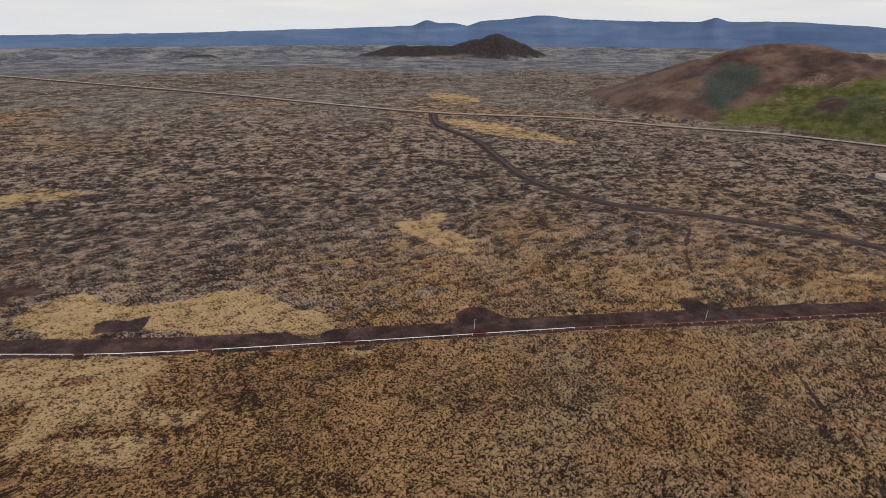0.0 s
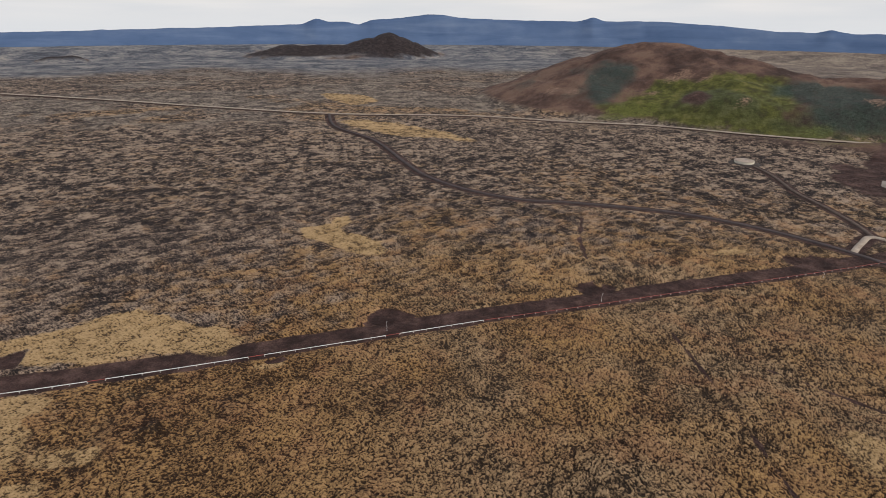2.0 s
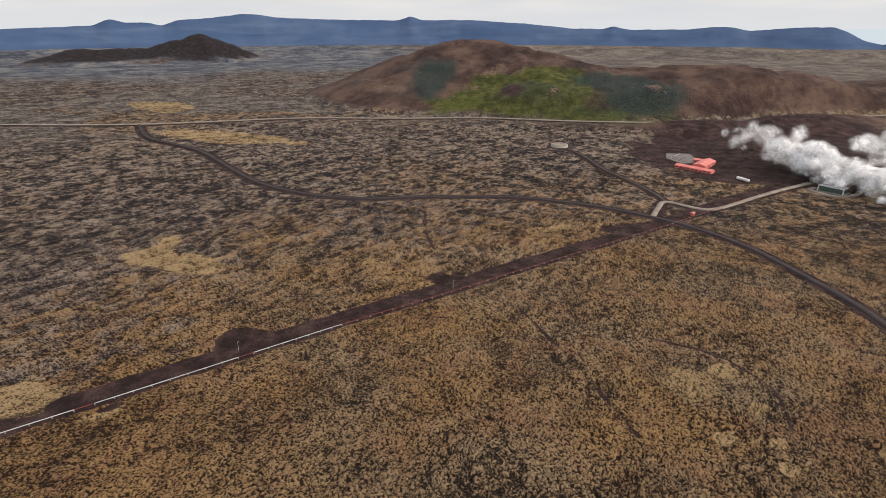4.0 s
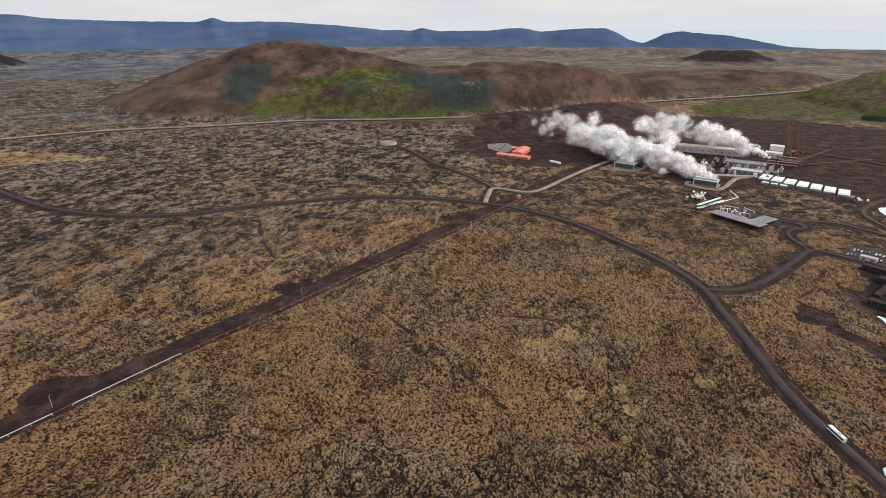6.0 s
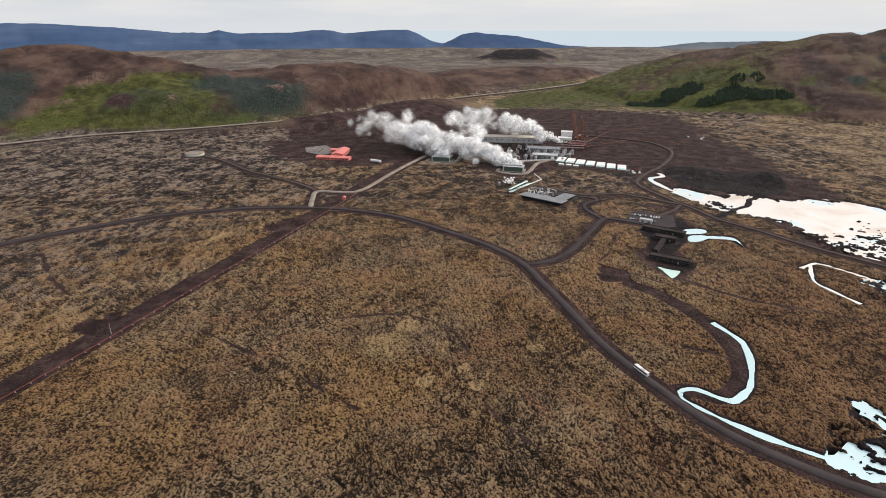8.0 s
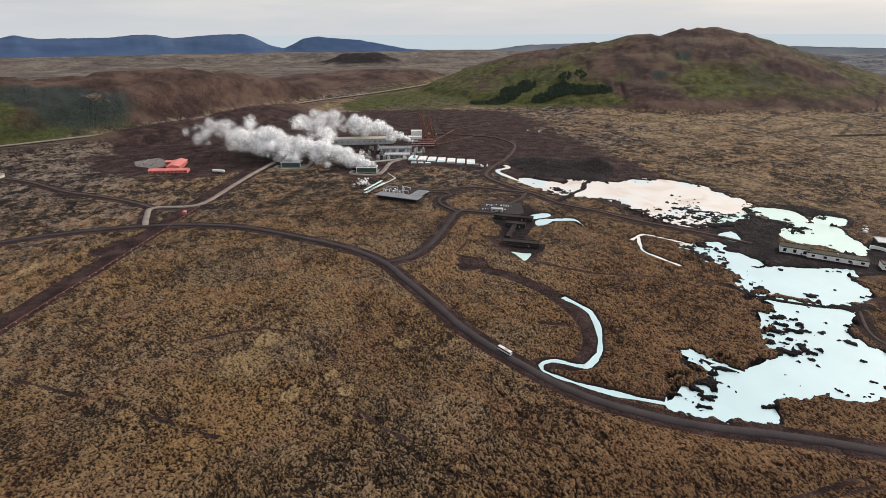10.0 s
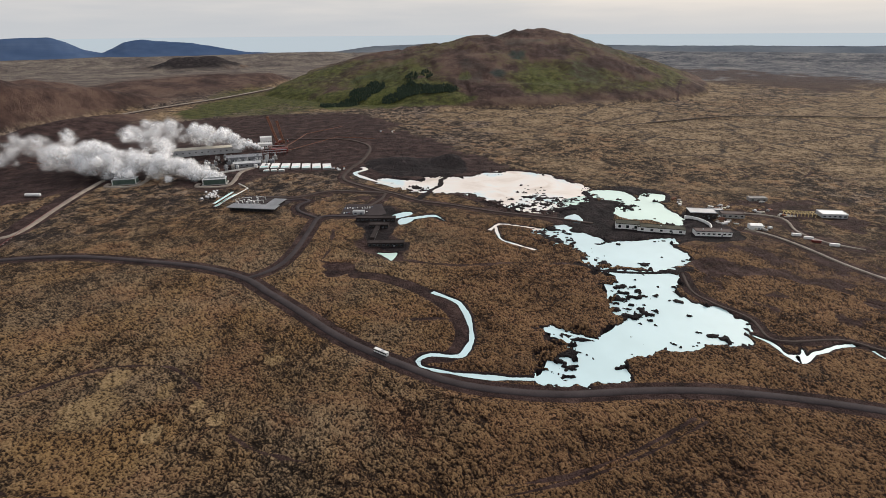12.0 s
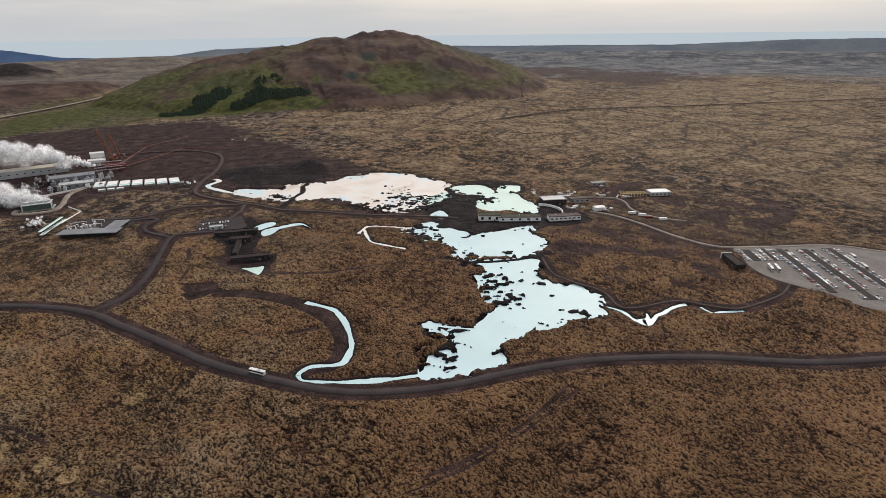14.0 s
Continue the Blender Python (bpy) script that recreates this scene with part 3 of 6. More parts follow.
# dark lava with pale moss mounds between
LAVA_DARK = [[(455, -275), (510, -330), (535, -420), (470, -470), (380, -450), (330, -400), (330, -330), (350, -285), (400, -262)], [(560, -410), (640, -430), (640, -560), (480, -640), (400, -560), (420, -470), (500, -440)], [(800, 40), (770, 100), (690, 110), (690, 40), (740, 0)]]
CUTS = [(CHANNEL, 2.7), (STREAM_SILICA, 4.0), (LOOP_A, 2.3), (LOOP_B, 2.0), (CREEK_A, 1.9), (CREEK_B, 1.4), (FINGER, 1.5), (FINGER_LOW, 1.3)]
MOTTLES = [(548, -168, 40, 30), (392, -190, 52, 26), (314, -103, 28, 19), (735, -190, 60, 30), (300, -40, 7, 14), (668, -172, 52, 96), (762, -24, 24, 30), (690, -262, 22, 18), (640, -292, 26, 22), (470, -190, 24, 14), (345, -128, 16, 14)]
ISLETS = [(424, -196, 9, 5), (431, -210, 7, 5), (411, -203, 8, 6), (400, -216, 9, 5), (388, -226, 6, 8), (395, -190, 10, 7), (320, -106, 7, 9), (330, -108, 6, 6), (362, -224, 4, 4), (487, -205, 4, 6), (553, -162, 6, 8), (538, -172, 6, 6), (479, -260, 2, 8), (664, -168, 9, 18), (668, -190, 7, 16), (657, -148, 8, 14), (652, -208, 8, 12), (684, -130, 6, 14)]
# causeways between pools: line, half width
DIKES = [([(704, -27), (756, -51), (781, -66), (811, -69), (836, -87)], 3.0), ([(715, -262), (680, -260), (660, -250), (649, -220), (640, -190)], 4.0), ([(470, -170), (456, -188), (447, -215), (444, -245), (447, -270)], 2.2), ([(665, -279), (640, -262), (615, -250), (592, -236), (575, -222)], 11.0), ([(566, -200), (560, -225), (553, -250)], 7.0)]
# levelled pads under buildings and yards
PADS = [[(792, 424), (806, 366), (876, 378), (900, 410), (880, 446), (820, 440)], [(806, 298), (786, 286), (794, 243), (824, 238), (862, 254), (930, 222), (944, 262), (940, 288), (868, 284), (850, 306)], [(642, 72), (636, 30), (650, 14), (690, 20), (694, 66)], [(670, 214), (664, 150), (700, 140), (742, 150), (752, 205), (716, 216)], [(790, 622), (826, 612), (866, 668), (830, 690), (800, 664)], [(890, 240), (880, 100), (935, 95), (955, 240)], [(520, -240), (590, -240), (612, -385), (515, -390)], [(880, 200), (1180, 190), (1180, 300), (1090, 470), (890, 470)]]
SHRUB_SPOTS = [(102.6, 2010, 42), (100.8, 1840, 36)]
# yellow moss clearings: x, y, radius along x, radius along y
CLEARINGS = [(286, 127, 8, 6), (316, 189, 14, 10), (-162, 266, 26, 9), (-60, 337, 12, 4), (271, 112, 7, 5), (262, 145, 10, 5), (292, 190, 30, 20), (305, 152, 14, 8), (330, 90, 8, 10), (-560, 710, 60, 40), (395, 470, 22, 8), (-215, 275, 60, 24), (-255, 318, 60, 14), (-190, 240, 40, 12), (-280, 290, 30, 30)]
CLEARING_AREAS = [[(-344, 367), (-334, 418), (-311, 429), (-255, 408), (-191, 441), (-150, 425), (-87, 378), (-96, 362), (-216, 362)], [(-63, 606), (-24, 637), (12, 676), (-3, 607), (35, 562), (30, 522), (-15, 553)], [(-7, 1348), (104, 1351), (254, 1143), (264, 1080), (190, 1112), (81, 1202)], [(-68, 1923), (66, 1881), (112, 1713), (24, 1624)]]
PITS = [(484, 58, 22, 14), (-250, 374, 26, 13), (26, 394, 20, 16), (222, 414, 22, 16), (470, 432, 34, 20), (-390, 425, 36, 26), (-60, 345, 14, 6)]
# worn trails and fissures: line, half width
TRAILS = [([(204, -25), (208, -80), (224, -125), (243, -164)], 1.3), ([(198, -41), (206, -89), (224, -137), (240, -170)], 1.0), ([(500, 2), (486, -33), (479, -63), (479, -119), (468, -176)], 2.6), ([(246, 330), (236, 260), (228, 215), (218, 169)], 1.6), ([(286, 272), (329, 213), (334, 185), (329, 158), (304, 131)], 1.8), ([(288, 599), (256, 529), (241, 478)], 3.0), ([(257, 101), (243, 84), (231, 56)], 2.4), ([(597, 74), (533, 72), (505, 78), (500, 62), (484, 18)], 2.0), ([(1145, -686), (1066, -705), (986, -709), (934, -714)], 2.5), ([(986, -709), (931, -644), (982, -637)], 2.5), ([(931, -528), (868, -540), (788, -547), (742, -495)], 2.5), ([(866, -677), (791, -656), (742, -600)], 2.5), ([(735, -670), (730, -739), (681, -764)], 2.5), ([(711, -1060), (660, -1046), (614, -1032)], 2.5), ([(378, -9), (376, -32), (368, -42)], 3.0)]
# broken ground with open clefts: x, y, radius along x, radius along y
RUMPLES = [(316, 138, 34, 18), (250, 72, 26, 40), (285, 145, 30, 14), (245, 5, 22, 40), (214, -31, 26, 30), (234, -112, 16, 30), (291, 104, 18, 20), (-235, 285, 60, 34), (-165, 251, 40, 14), (-222, 229, 40, 20), (366, 226, 20, 24), (226, -166, 20, 24), (400, 330, 26, 14), (300, -330, 30, 40)]
WATER_Z = -1.3


def land(x, y):
    """Height of the land and how its covers spread, at arrays of places."""
    r = np.hypot(x, y)
    wx = x + 14 * (fbm(x, y, 40, 3, 11) - 0.5)
    wy = y + 14 * (fbm(x, y, 40, 3, 12) - 0.5)
    coarse = fbm(wx, wy, 34, 4, 21)
    # lumps drawn out along the old flow
    fu, fv = 0.80 * (0.87 * wx + 0.5 * wy), 1.12 * (0.87 * wy - 0.5 * wx)
    clump, _, _ = cells(fu, fv, 4.6, 31)
    jx = fu + 1.8 * (vnoise(x / 2.2, y / 2.2, 45) - 0.5)
    jy = fv + 1.8 * (vnoise(x / 2.2, y / 2.2, 46) - 0.5)
    near_c, own, _ = cells(jx, jy, 1.35, 43)
    _, _, gap = cells(0.75 * fu + 7.0 * fbm(x, y, 6.0, 2, 47), 0.8 * fv + 7.0 * fbm(x, y, 6.0, 2, 48), 8.0, 49)
    bare = smooth(fbm(wx, wy, 42, 4, 44), 0.40, 0.62)
    broken = smooth(fbm(wx, wy, 70, 4, 53), 0.52, 0.64)
    for cx, cy, ax, ay in RUMPLES:
        broken = np.maximum(broken, 0.9 * (1 - smooth(np.hypot((x - cx) / ax, (y - cy) / ay) + 1.4 * (fbm(x, y, 22, 3, 55) - 0.5), 0.4, 1.0)))
    # ropy folds across the flow: small ones, and long swells farther off
    fold = 1 - np.abs(2 * fbm(0.62 * fu + 9 * fbm(x, y, 30, 2, 56), fv, 10, 4, 57) - 1)
    swell = 1 - np.abs(2 * fbm(0.6 * fu, fv, 30, 5, 58) - 1)
    north_f = smooth(y - 0.2 * x, 150, 420)
    rope = smooth(fold, 0.62, 1.0) * (0.30 + 0.70 * north_f * smooth(r, 300, 520)) * (1 - 0.5 * smooth(r, 1200, 2200)) + 0.45 * smooth(swell, 0.66, 1.0) * smooth(r, 700, 1300)
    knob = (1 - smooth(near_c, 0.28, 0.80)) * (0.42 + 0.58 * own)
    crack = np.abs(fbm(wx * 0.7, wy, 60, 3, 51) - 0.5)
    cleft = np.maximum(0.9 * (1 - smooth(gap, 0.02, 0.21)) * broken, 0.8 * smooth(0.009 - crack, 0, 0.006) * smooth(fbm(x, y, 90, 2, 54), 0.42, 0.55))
    detail = 1 - smooth(r, 380, 800)
    rel = 0.9 * np.clip(0.75 - clump, 0, 1) * (0.25 + 0.75 * detail) + 1.3 * rope * (1 + 0.6 * smooth(r, 700, 1600)) + (0.8 * knob - 0.3) * (0.08 + 0.92 * detail) + 3.4 * np.abs(coarse - 0.5) * 2 * (0.5 + 0.5 * detail) - 0.4 - 0.9 * cleft * detail
    rel *= 1 - 0.25 * smooth(r, 900, 1800)
    big = fbm(x, y, 260, 3, 61)
    # hills
    hills = np.zeros(x.shape)
    wob = 60 * (fbm(x, y, 180, 3, 71) - 0.5), 60 * (fbm(x, y, 180, 3, 72) - 0.5)
    for crest in CRESTS.values():
        hills = np.maximum(hills, ridge(x + wob[0], y + wob[1], crest, 0.66 if crest is CRESTS["south"] else 0.85))
    hills = hills * smooth(line_distance(x, y, spline(ROAD_FAR, 60), 200), 20, 120)
    on_hill = smooth(hills, 2, 14)
    rise = 58 * smooth(r, 3900, 4600)
    gully = np.abs(fbm(x + wob[0], y + wob[1], 95, 3, 81) - 0.5)
    hills = hills + on_hill * (9 * (fbm(x, y, 220, 2, 91) - 0.5) - (6 + 2 * (y < 200)) * smooth(0.2 - gully, 0, 0.2) * smooth(hills, 8, 60) + (2 + 7 * smooth(hills, 150, 210) * (y < 200)) * (fbm(x, y, 52, 4, 92) - 0.5))
    # built-up or smooth ground
    flat = np.zeros(x.shape)
    soil = np.zeros(x.shape)
    slack = 2.0 + r * 0.010
    for pts, half, _ in ROADS:
        d = line_distance(x, y, spline(pts, 25), 90)
        flat = np.maximum(flat, 1 - smooth(d - half - slack, 0, 5 + r * 0.006))
        soil = np.maximum(soil, 1 - smooth(d, half + 1.0 + r * 0.003, half + 4.5 + r * 0.004))
    d = line_distance(x, y - 9.0, spline(PIPE_LINE, 25), 60)
    flat = np.maximum(flat, 1 - smooth(d, 13, 17))
    soil = np.maximum(soil, 1 - smooth(d + 5 * (fbm(x, y, 16, 3, 106) - 0.5), 10.5, 14.5))
    d = line_distance(x, y, spline(CANAL_BAND, 8), 60)
    soil = np.maximum(soil, 1 - smooth(d, 6, 9))
    flat = np.maximum(flat, 1 - smooth(d, 7, 10))
    soft = np.zeros(x.shape)
    for pts, amount in ((PLANT_SOIL, 1.0), (SPA_SOIL, 1.0), (YARD_SOIL, 0.44), (CAR_PARK, 1.0), (LAGOON_SOIL, 0.85)):
        edge = 50 if pts is PLANT_SOIL else 14
        d = area_distance(x, y, spline(pts, 20, True), 60 + edge) + (44 + 4 * edge * (edge > 20)) * (fbm(x, y, 60 + 2.0 * (edge - 14), 4, 101) - 0.5)
        soil = np.maximum(soil, amount * (1 - smooth(d, -edge, edge)))
        soft = np.maximum(soft, (1 - smooth(d, -6, 6)) * (1.0 if pts is CAR_PARK else 0.75))
    for pts in PADS:
        flat = np.maximum(flat, 1 - smooth(area_distance(x, y, np.array(pts, float), 60), 4, 12))
    for pts, half in TRAILS + [(ROAD_LAVA_BEND, 7.0)]:
        d = line_distance(x, y, spline(pts, 15), 40) + 2.4 * half * (fbm(x, y, 14, 3, 105) - 0.5)
        soil = np.maximum(soil, 0.75 * (1 - smooth(d, half * 0.2, half * 1.4)))
        soft = np.maximum(soft, 0.8 * (1 - smooth(d, half, half + 1.5)))
    for cx, cy, ax, ay in PITS:
        d = np.hypot((x - cx) / ax, (y - cy) / ay) + 1.6 * (fbm(x, y, 15, 3, 111) - 0.5)
        soil = np.maximum(soil, 0.8 * (1 - smooth(d, 0.7, 1.0)))
        soft = np.maximum(soft, 1 - smooth(d, 0.8, 1.1))
    sand = np.zeros(x.shape)
    for cx, cy, ax, ay in CLEARINGS:
        d = np.hypot((x - cx) / ax, (y - cy) / ay) + 1.5 * (fbm(x, y, 30, 4, 121) - 0.5)
        sand = np.maximum(sand, 1 - smooth(d, 0.55, 1.25))
    for pts in CLEARING_AREAS:
        far = 1 + 1.2 * (pts[0][1] > 1000)
        d = area_distance(x, y, spline(pts, 20, True), 80) + 26 * far * (fbm(x, y, 30 * far, 4, 122) - 0.5)
        sand = np.maximum(sand, 1 - smooth(d, -9 * far, 5 * far))
    for cx, cy, ax, ay in PITS:
        sand = sand * smooth(np.hypot((x - cx) / ax, (y - cy) / ay) + 1.6 * (fbm(x, y, 15, 3, 111) - 0.5), 0.7, 1.0)
    z = np.maximum(rel, -0.75) * (1 - on_hill * 0.8) * (1 - np.clip(np.maximum(flat, soft * 0.85), 0, 1)) * (1 - 0.5 * sand)
    for cx, cy, ax, ay in PITS:
        z -= 1.5 * (1 - smooth(np.hypot((x - cx) / ax, (y - cy) / ay) + 1.6 * (fbm(x, y, 15, 3, 111) - 0.5), 0.6, 1.0))
    # spoil heap beside the silica pool
    z += 13 * smooth(1 - np.hypot((x - 925) / 60, (y + 95) / 42), 0, 1) + 7 * smooth(1 - np.hypot((x - 930) / 60, (y - 0) / 60), 0, 1)
    z = np.where(flat > 0.98, np.minimum(z, 0.0), z) + np.maximum(hills, rise)
    # pools and channels
    wet = np.full(x.shape, 60.0)
    basin = np.full(x.shape, 60.0)
    shore = fbm(x, y, 19, 5, 131) - 0.5 + 1.1 * (fbm(x, y, 9.5, 3, 136) - 0.5) + 0.8 * (fbm(x, y, 4.5, 3, 132) - 0.5)
    for k, (pts, ragged) in enumerate(BASINS):
        d = area_distance(x, y, spline(pts, 6, True), 60)
        basin = np.minimum(basin, d)
        wet = np.minimum(wet, d + ragged * (1.9 * shore - 0.42))
    for cx, cy, ax, ay in MOTTLES:
        inside = 1 - smooth(np.hypot((x - cx) / ax, (y - cy) / ay), 0.6, 1.1)
        wet = wet * (1 - 0.8 * inside) + inside * (54 * (fbm(x * 1.3, y * 0.9, 4.8, 4, 135) - 0.5) + 0.8) * (wet < 16)
    pond = wet.copy()
    for pts, half in CUTS:
        wet = np.minimum(wet, line_distance(x, y, spline(pts, 6), 60) - half * (0.35 + 1.1 * fbm(x, y, 26, 2, 133)) + 1.2 * shore)
    for pts, half in DIKES:
        d = half * (0.7 + 0.6 * fbm(x, y, 9, 2, 134)) - line_distance(x, y, spline(pts, 8), 40)
        wet, pond = np.maximum(wet, d), np.maximum(pond, d)
    rocks = smooth(fbm(x, y, 13, 4, 141) + 0.05 * smooth(pond, -14, 0), 0.73, 0.77) * smooth(pond, -40, -10) * 3.4
    for cx, cy, ax, ay in ISLETS:
        rocks = np.maximum(rocks, 3.5 * (1 - smooth(np.hypot((x - cx) / ax, (y - cy) / ay) + 2.6 * (fbm(x, y, 7, 3, 142) - 0.42), 0.30, 0.60)))
    rocks = rocks * (pond < 1) * (np.hypot(x - 508, y - 12) > 40) * (np.hypot(x - 625, y + 22) > 50)
    z = np.where(wet < 6, z * smooth(wet, 0, 6) - 3.0 * smooth(-wet, -0.6, 3.0) - 0.6 * (1 - smooth(wet, 0, 5)) + rocks * (wet < 0), z)
    islet = (1 - smooth(basin, -2.5, 0.5)) * smooth(wet, 0, 1)
    z = z * (1 - islet) + islet * np.minimum(z, -0.55 + 0.9 * smooth(wet, 0, 4))
    soil = np.maximum(soil, 0.85 * (1 - smooth(wet, 0.4, 3.2)))
    black = np.maximum(0.95 * (1 - smooth(basin, -1.5, 2.0)), 0.85 * (1 - smooth(wet, 0.2, 1.8)))
    for pts, half in DIKES:
        black = np.maximum(black, 0.9 * (1 - smooth(line_distance(x, y, spline(pts, 8), 40), half + 0.5, half + 4)))
    for pts in BASALT:
        d = area_distance(x, y, spline(pts, 20, True), 40) + 16 * (fbm(x, y, 22, 3, 143) - 0.5)
        black = np.maximum(black, 1 - smooth(d, -4, 4))
    for pts in LAVA_DARK:
        d = area_distance(x, y, spline(pts, 20, True), 60) + 40 * (fbm(x, y, 40, 3, 144) - 0.5)
        soil = np.maximum(soil, 0.66 * (1 - smooth(d, -14, 10)) * smooth(fbm(wx, wy, 24, 4, 145), 0.45, 0.57))
    # covers
    far_cone = smooth(np.maximum(np.maximum(ridge(x, y, CRESTS["cone"]), ridge(x, y, CRESTS["mound"])), ridge(x, y, CRESTS["mound_b"])), 4, 20)
    moss = 0.30 + 1.1 * (big - 0.42) + 0.42 * (1 - smooth(np.hypot(x - 330, y + 10), 330, 760)) - 0.25 * smooth(y - 0.2 * x, 420, 700) * (1 - smooth(r, 1100, 1700)) - 0.6 * smooth(r, 1700, 2600) * smooth(y - 0.3 * x, -200, 400) + 0.35 * smooth(-y, -100, 500) + 0.55 * (1 - smooth(y - 0.1 * x, 300, 430)) * (1 - smooth(r, 420, 700))
    hill_n = ridge(x, y, CRESTS["north"])
    front = smooth(1 - np.abs(hill_n - 34) / 66, 0, 1) * (hill_n > 1) * smooth(x, 600, 800) * (1 - smooth(x - y * 0.4, 700, 1050)) * (0.45 + 1.1 * fbm(x, y, 110, 3, 152))
    meadow = 1 - smooth(np.hypot((x - 1950) / 560, (y - 420) / 300) + 0.5 * (fbm(x, y, 160, 3, 151) - 0.5), 0.6, 1.0)
    dark_n = 0.6 * smooth(fbm(x, y, 170, 3, 171), 0.52, 0.60) * smooth(hill_n, 20, 50) * (1 - smooth(hill_n, 95, 135)) * smooth(y - x * 0.05, 700, 900) * (1 - smooth(np.hypot(x, y), 1780, 1900))
    for az, dist, rad in SHRUB_SPOTS:
        cx, cy = polar(az, dist)
        d = np.hypot(x - cx, y - cy) / rad + 0.9 * (fbm(x, y, 70, 3, 172) - 0.5)
        dark_n = np.maximum(dark_n * 0.92, 1 - smooth(d, 0.55, 1.05))
    wob_d = 70 * (fbm(x, y, 60, 4, 173) - 0.5)
    # shade in the north hill's hollows, laid down as cover colour
    for pts in TEAL_HOLLOWS:
        dark_n = np.maximum(dark_n, 1 - smooth(area_distance(x, y, spline(pts, 30, True), 90) + wob_d, -26, 30))
    hill_s = ridge(x, y, CRESTS["south"])
    slope_s = smooth(hill_s, 4, 40) * (0.60 - 0.40 * smooth(hill_s, 80, 180) + 1.2 * (fbm(x, y, 240, 3, 161) - 0.5))
    red_s = 1 - smooth(area_distance(x, y, spline(RED_SLOPE, 40, True), 120) + wob_d, -30, 30)
    grass = np.clip(np.maximum(np.maximum(front * 0.55, meadow * 0.62), slope_s * (1 - 0.8 * red_s)), 0, 1)
    for pts in GREEN_SLOPES:
        grass = np.maximum(grass, 0.86 * (1 - smooth(area_distance(x, y, spline(pts, 30, True), 120) + 1.2 * wob_d, -26, 24)))

    def spots(rows, size, seed, edge=0.35):
        out = np.zeros(x.shape)
        for cx, cy, ax, ay in rows:
            d = np.hypot((x - cx) / ax, (y - cy) / ay) + 1.3 * (fbm(x, y, size, 4, seed) - 0.5)
            out = np.maximum(out, 1 - smooth(d, 0.95 - edge, 0.95 + edge))
        return out

    lush = spots(LUSH_SPOTS, 50, 174)
    scree = spots(SCREE_SPOTS, 30, 175, 0.8)
    # soil colour also stands in for shade on the south hill's right flank
    soil = np.maximum(soil, 0.62 * spots(DARK_SPOTS, 60, 176))
    grass = grass * (1 - 0.8 * spots(DARK_SPOTS, 60, 176))
    heath = np.clip(np.maximum(on_hill, 0.9 * (1 - smooth(np.hypot((x - 2600) / 900, (y - 900) / 500), 0.5, 1.0))), 0, 1)
    raft = smooth(fbm(x, y, 210, 4, 191) + 0.12 * smooth(-y, 0, 400), 0.44, 0.58) * smooth(r + 500 * smooth(-y, 0, 300), 1050, 1700)
    raft = raft * (1 - 0.8 * np.clip(soil, 0, 1))
    brown = smooth(60 - y - 0.12 * x, -70, 130) * (1 - smooth(r, 520, 760))
    # lumps lighter, gaps darker: bare ground and the shade between them as tone
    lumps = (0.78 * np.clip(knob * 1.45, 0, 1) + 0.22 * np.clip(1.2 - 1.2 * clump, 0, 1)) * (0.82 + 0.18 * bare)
    # far plain and cones turn pale with distance: haze laid on as a cover
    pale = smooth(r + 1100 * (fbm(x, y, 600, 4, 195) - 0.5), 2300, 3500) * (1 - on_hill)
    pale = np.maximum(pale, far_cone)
    heath = heath * (1 - far_cone)
    return z, dict(knob=(0.12 + 0.88 * lumps) * (1 - 0.42 * cleft) * detail + 0.53 * (1 - detail), far=smooth(r, 380, 1000) * (1 - 0.75 * on_hill), warm=smooth(x, 1300, 2300) * smooth(y + 0.2 * x, 300, 900), rope=np.clip(rope, 0, 1), black=np.maximum(black, 0.62 * far_cone), gold=smooth(-x, -120, 60) * (1 - smooth(r, 460, 640)), pale=pale, raft=raft, brown=brown, north=smooth(y - 0.55 * x, -300, 500), moss=np.clip(moss, 0, 1), grass=grass, lush=lush * 0.62, scree=scree, soil=np.clip(soil, 0, 1), sand=sand, heath=heath, shade_scrub=np.clip(np.maximum(dark_n, 0.4 * smooth(fbm(x, y, 130, 3, 181), 0.58, 0.66) * smooth(hill_s, 25, 60)), 0, 1))


def sheet(name, verts, faces, material, smooth_shade=True):
    me = bpy.data.meshes.new(name)
    verts, faces = np.asarray(verts, np.float32), np.asarray(faces, np.int32)
    k = faces.shape[1]
    me.vertices.add(len(verts))
    me.vertices.foreach_set("co", verts.ravel())
    me.loops.add(faces.size)
    me.loops.foreach_set("vertex_index", faces.ravel())
    me.polygons.add(len(faces))
    me.polygons.foreach_set("loop_start", np.arange(0, faces.size, k, dtype=np.int32))
    me.polygons.foreach_set("use_smooth", np.full(len(faces), smooth_shade))
    me.update(calc_edges=True)
    me.materials.append(material)
    return new(name, me)


def grid_faces(rows, cols, wrap=False):
    i = np.arange(rows * cols).reshape(rows, cols)
    a, b = i[:-1], i[1:]
    if wrap:
        return np.stack([a, np.roll(a, -1, 1), np.roll(b, -1, 1), b], -1).reshape(-1, 4)
    return np.stack([a[:, :-1], a[:, 1:], b[:, 1:], b[:, :-1]], -1).reshape(-1, 4)


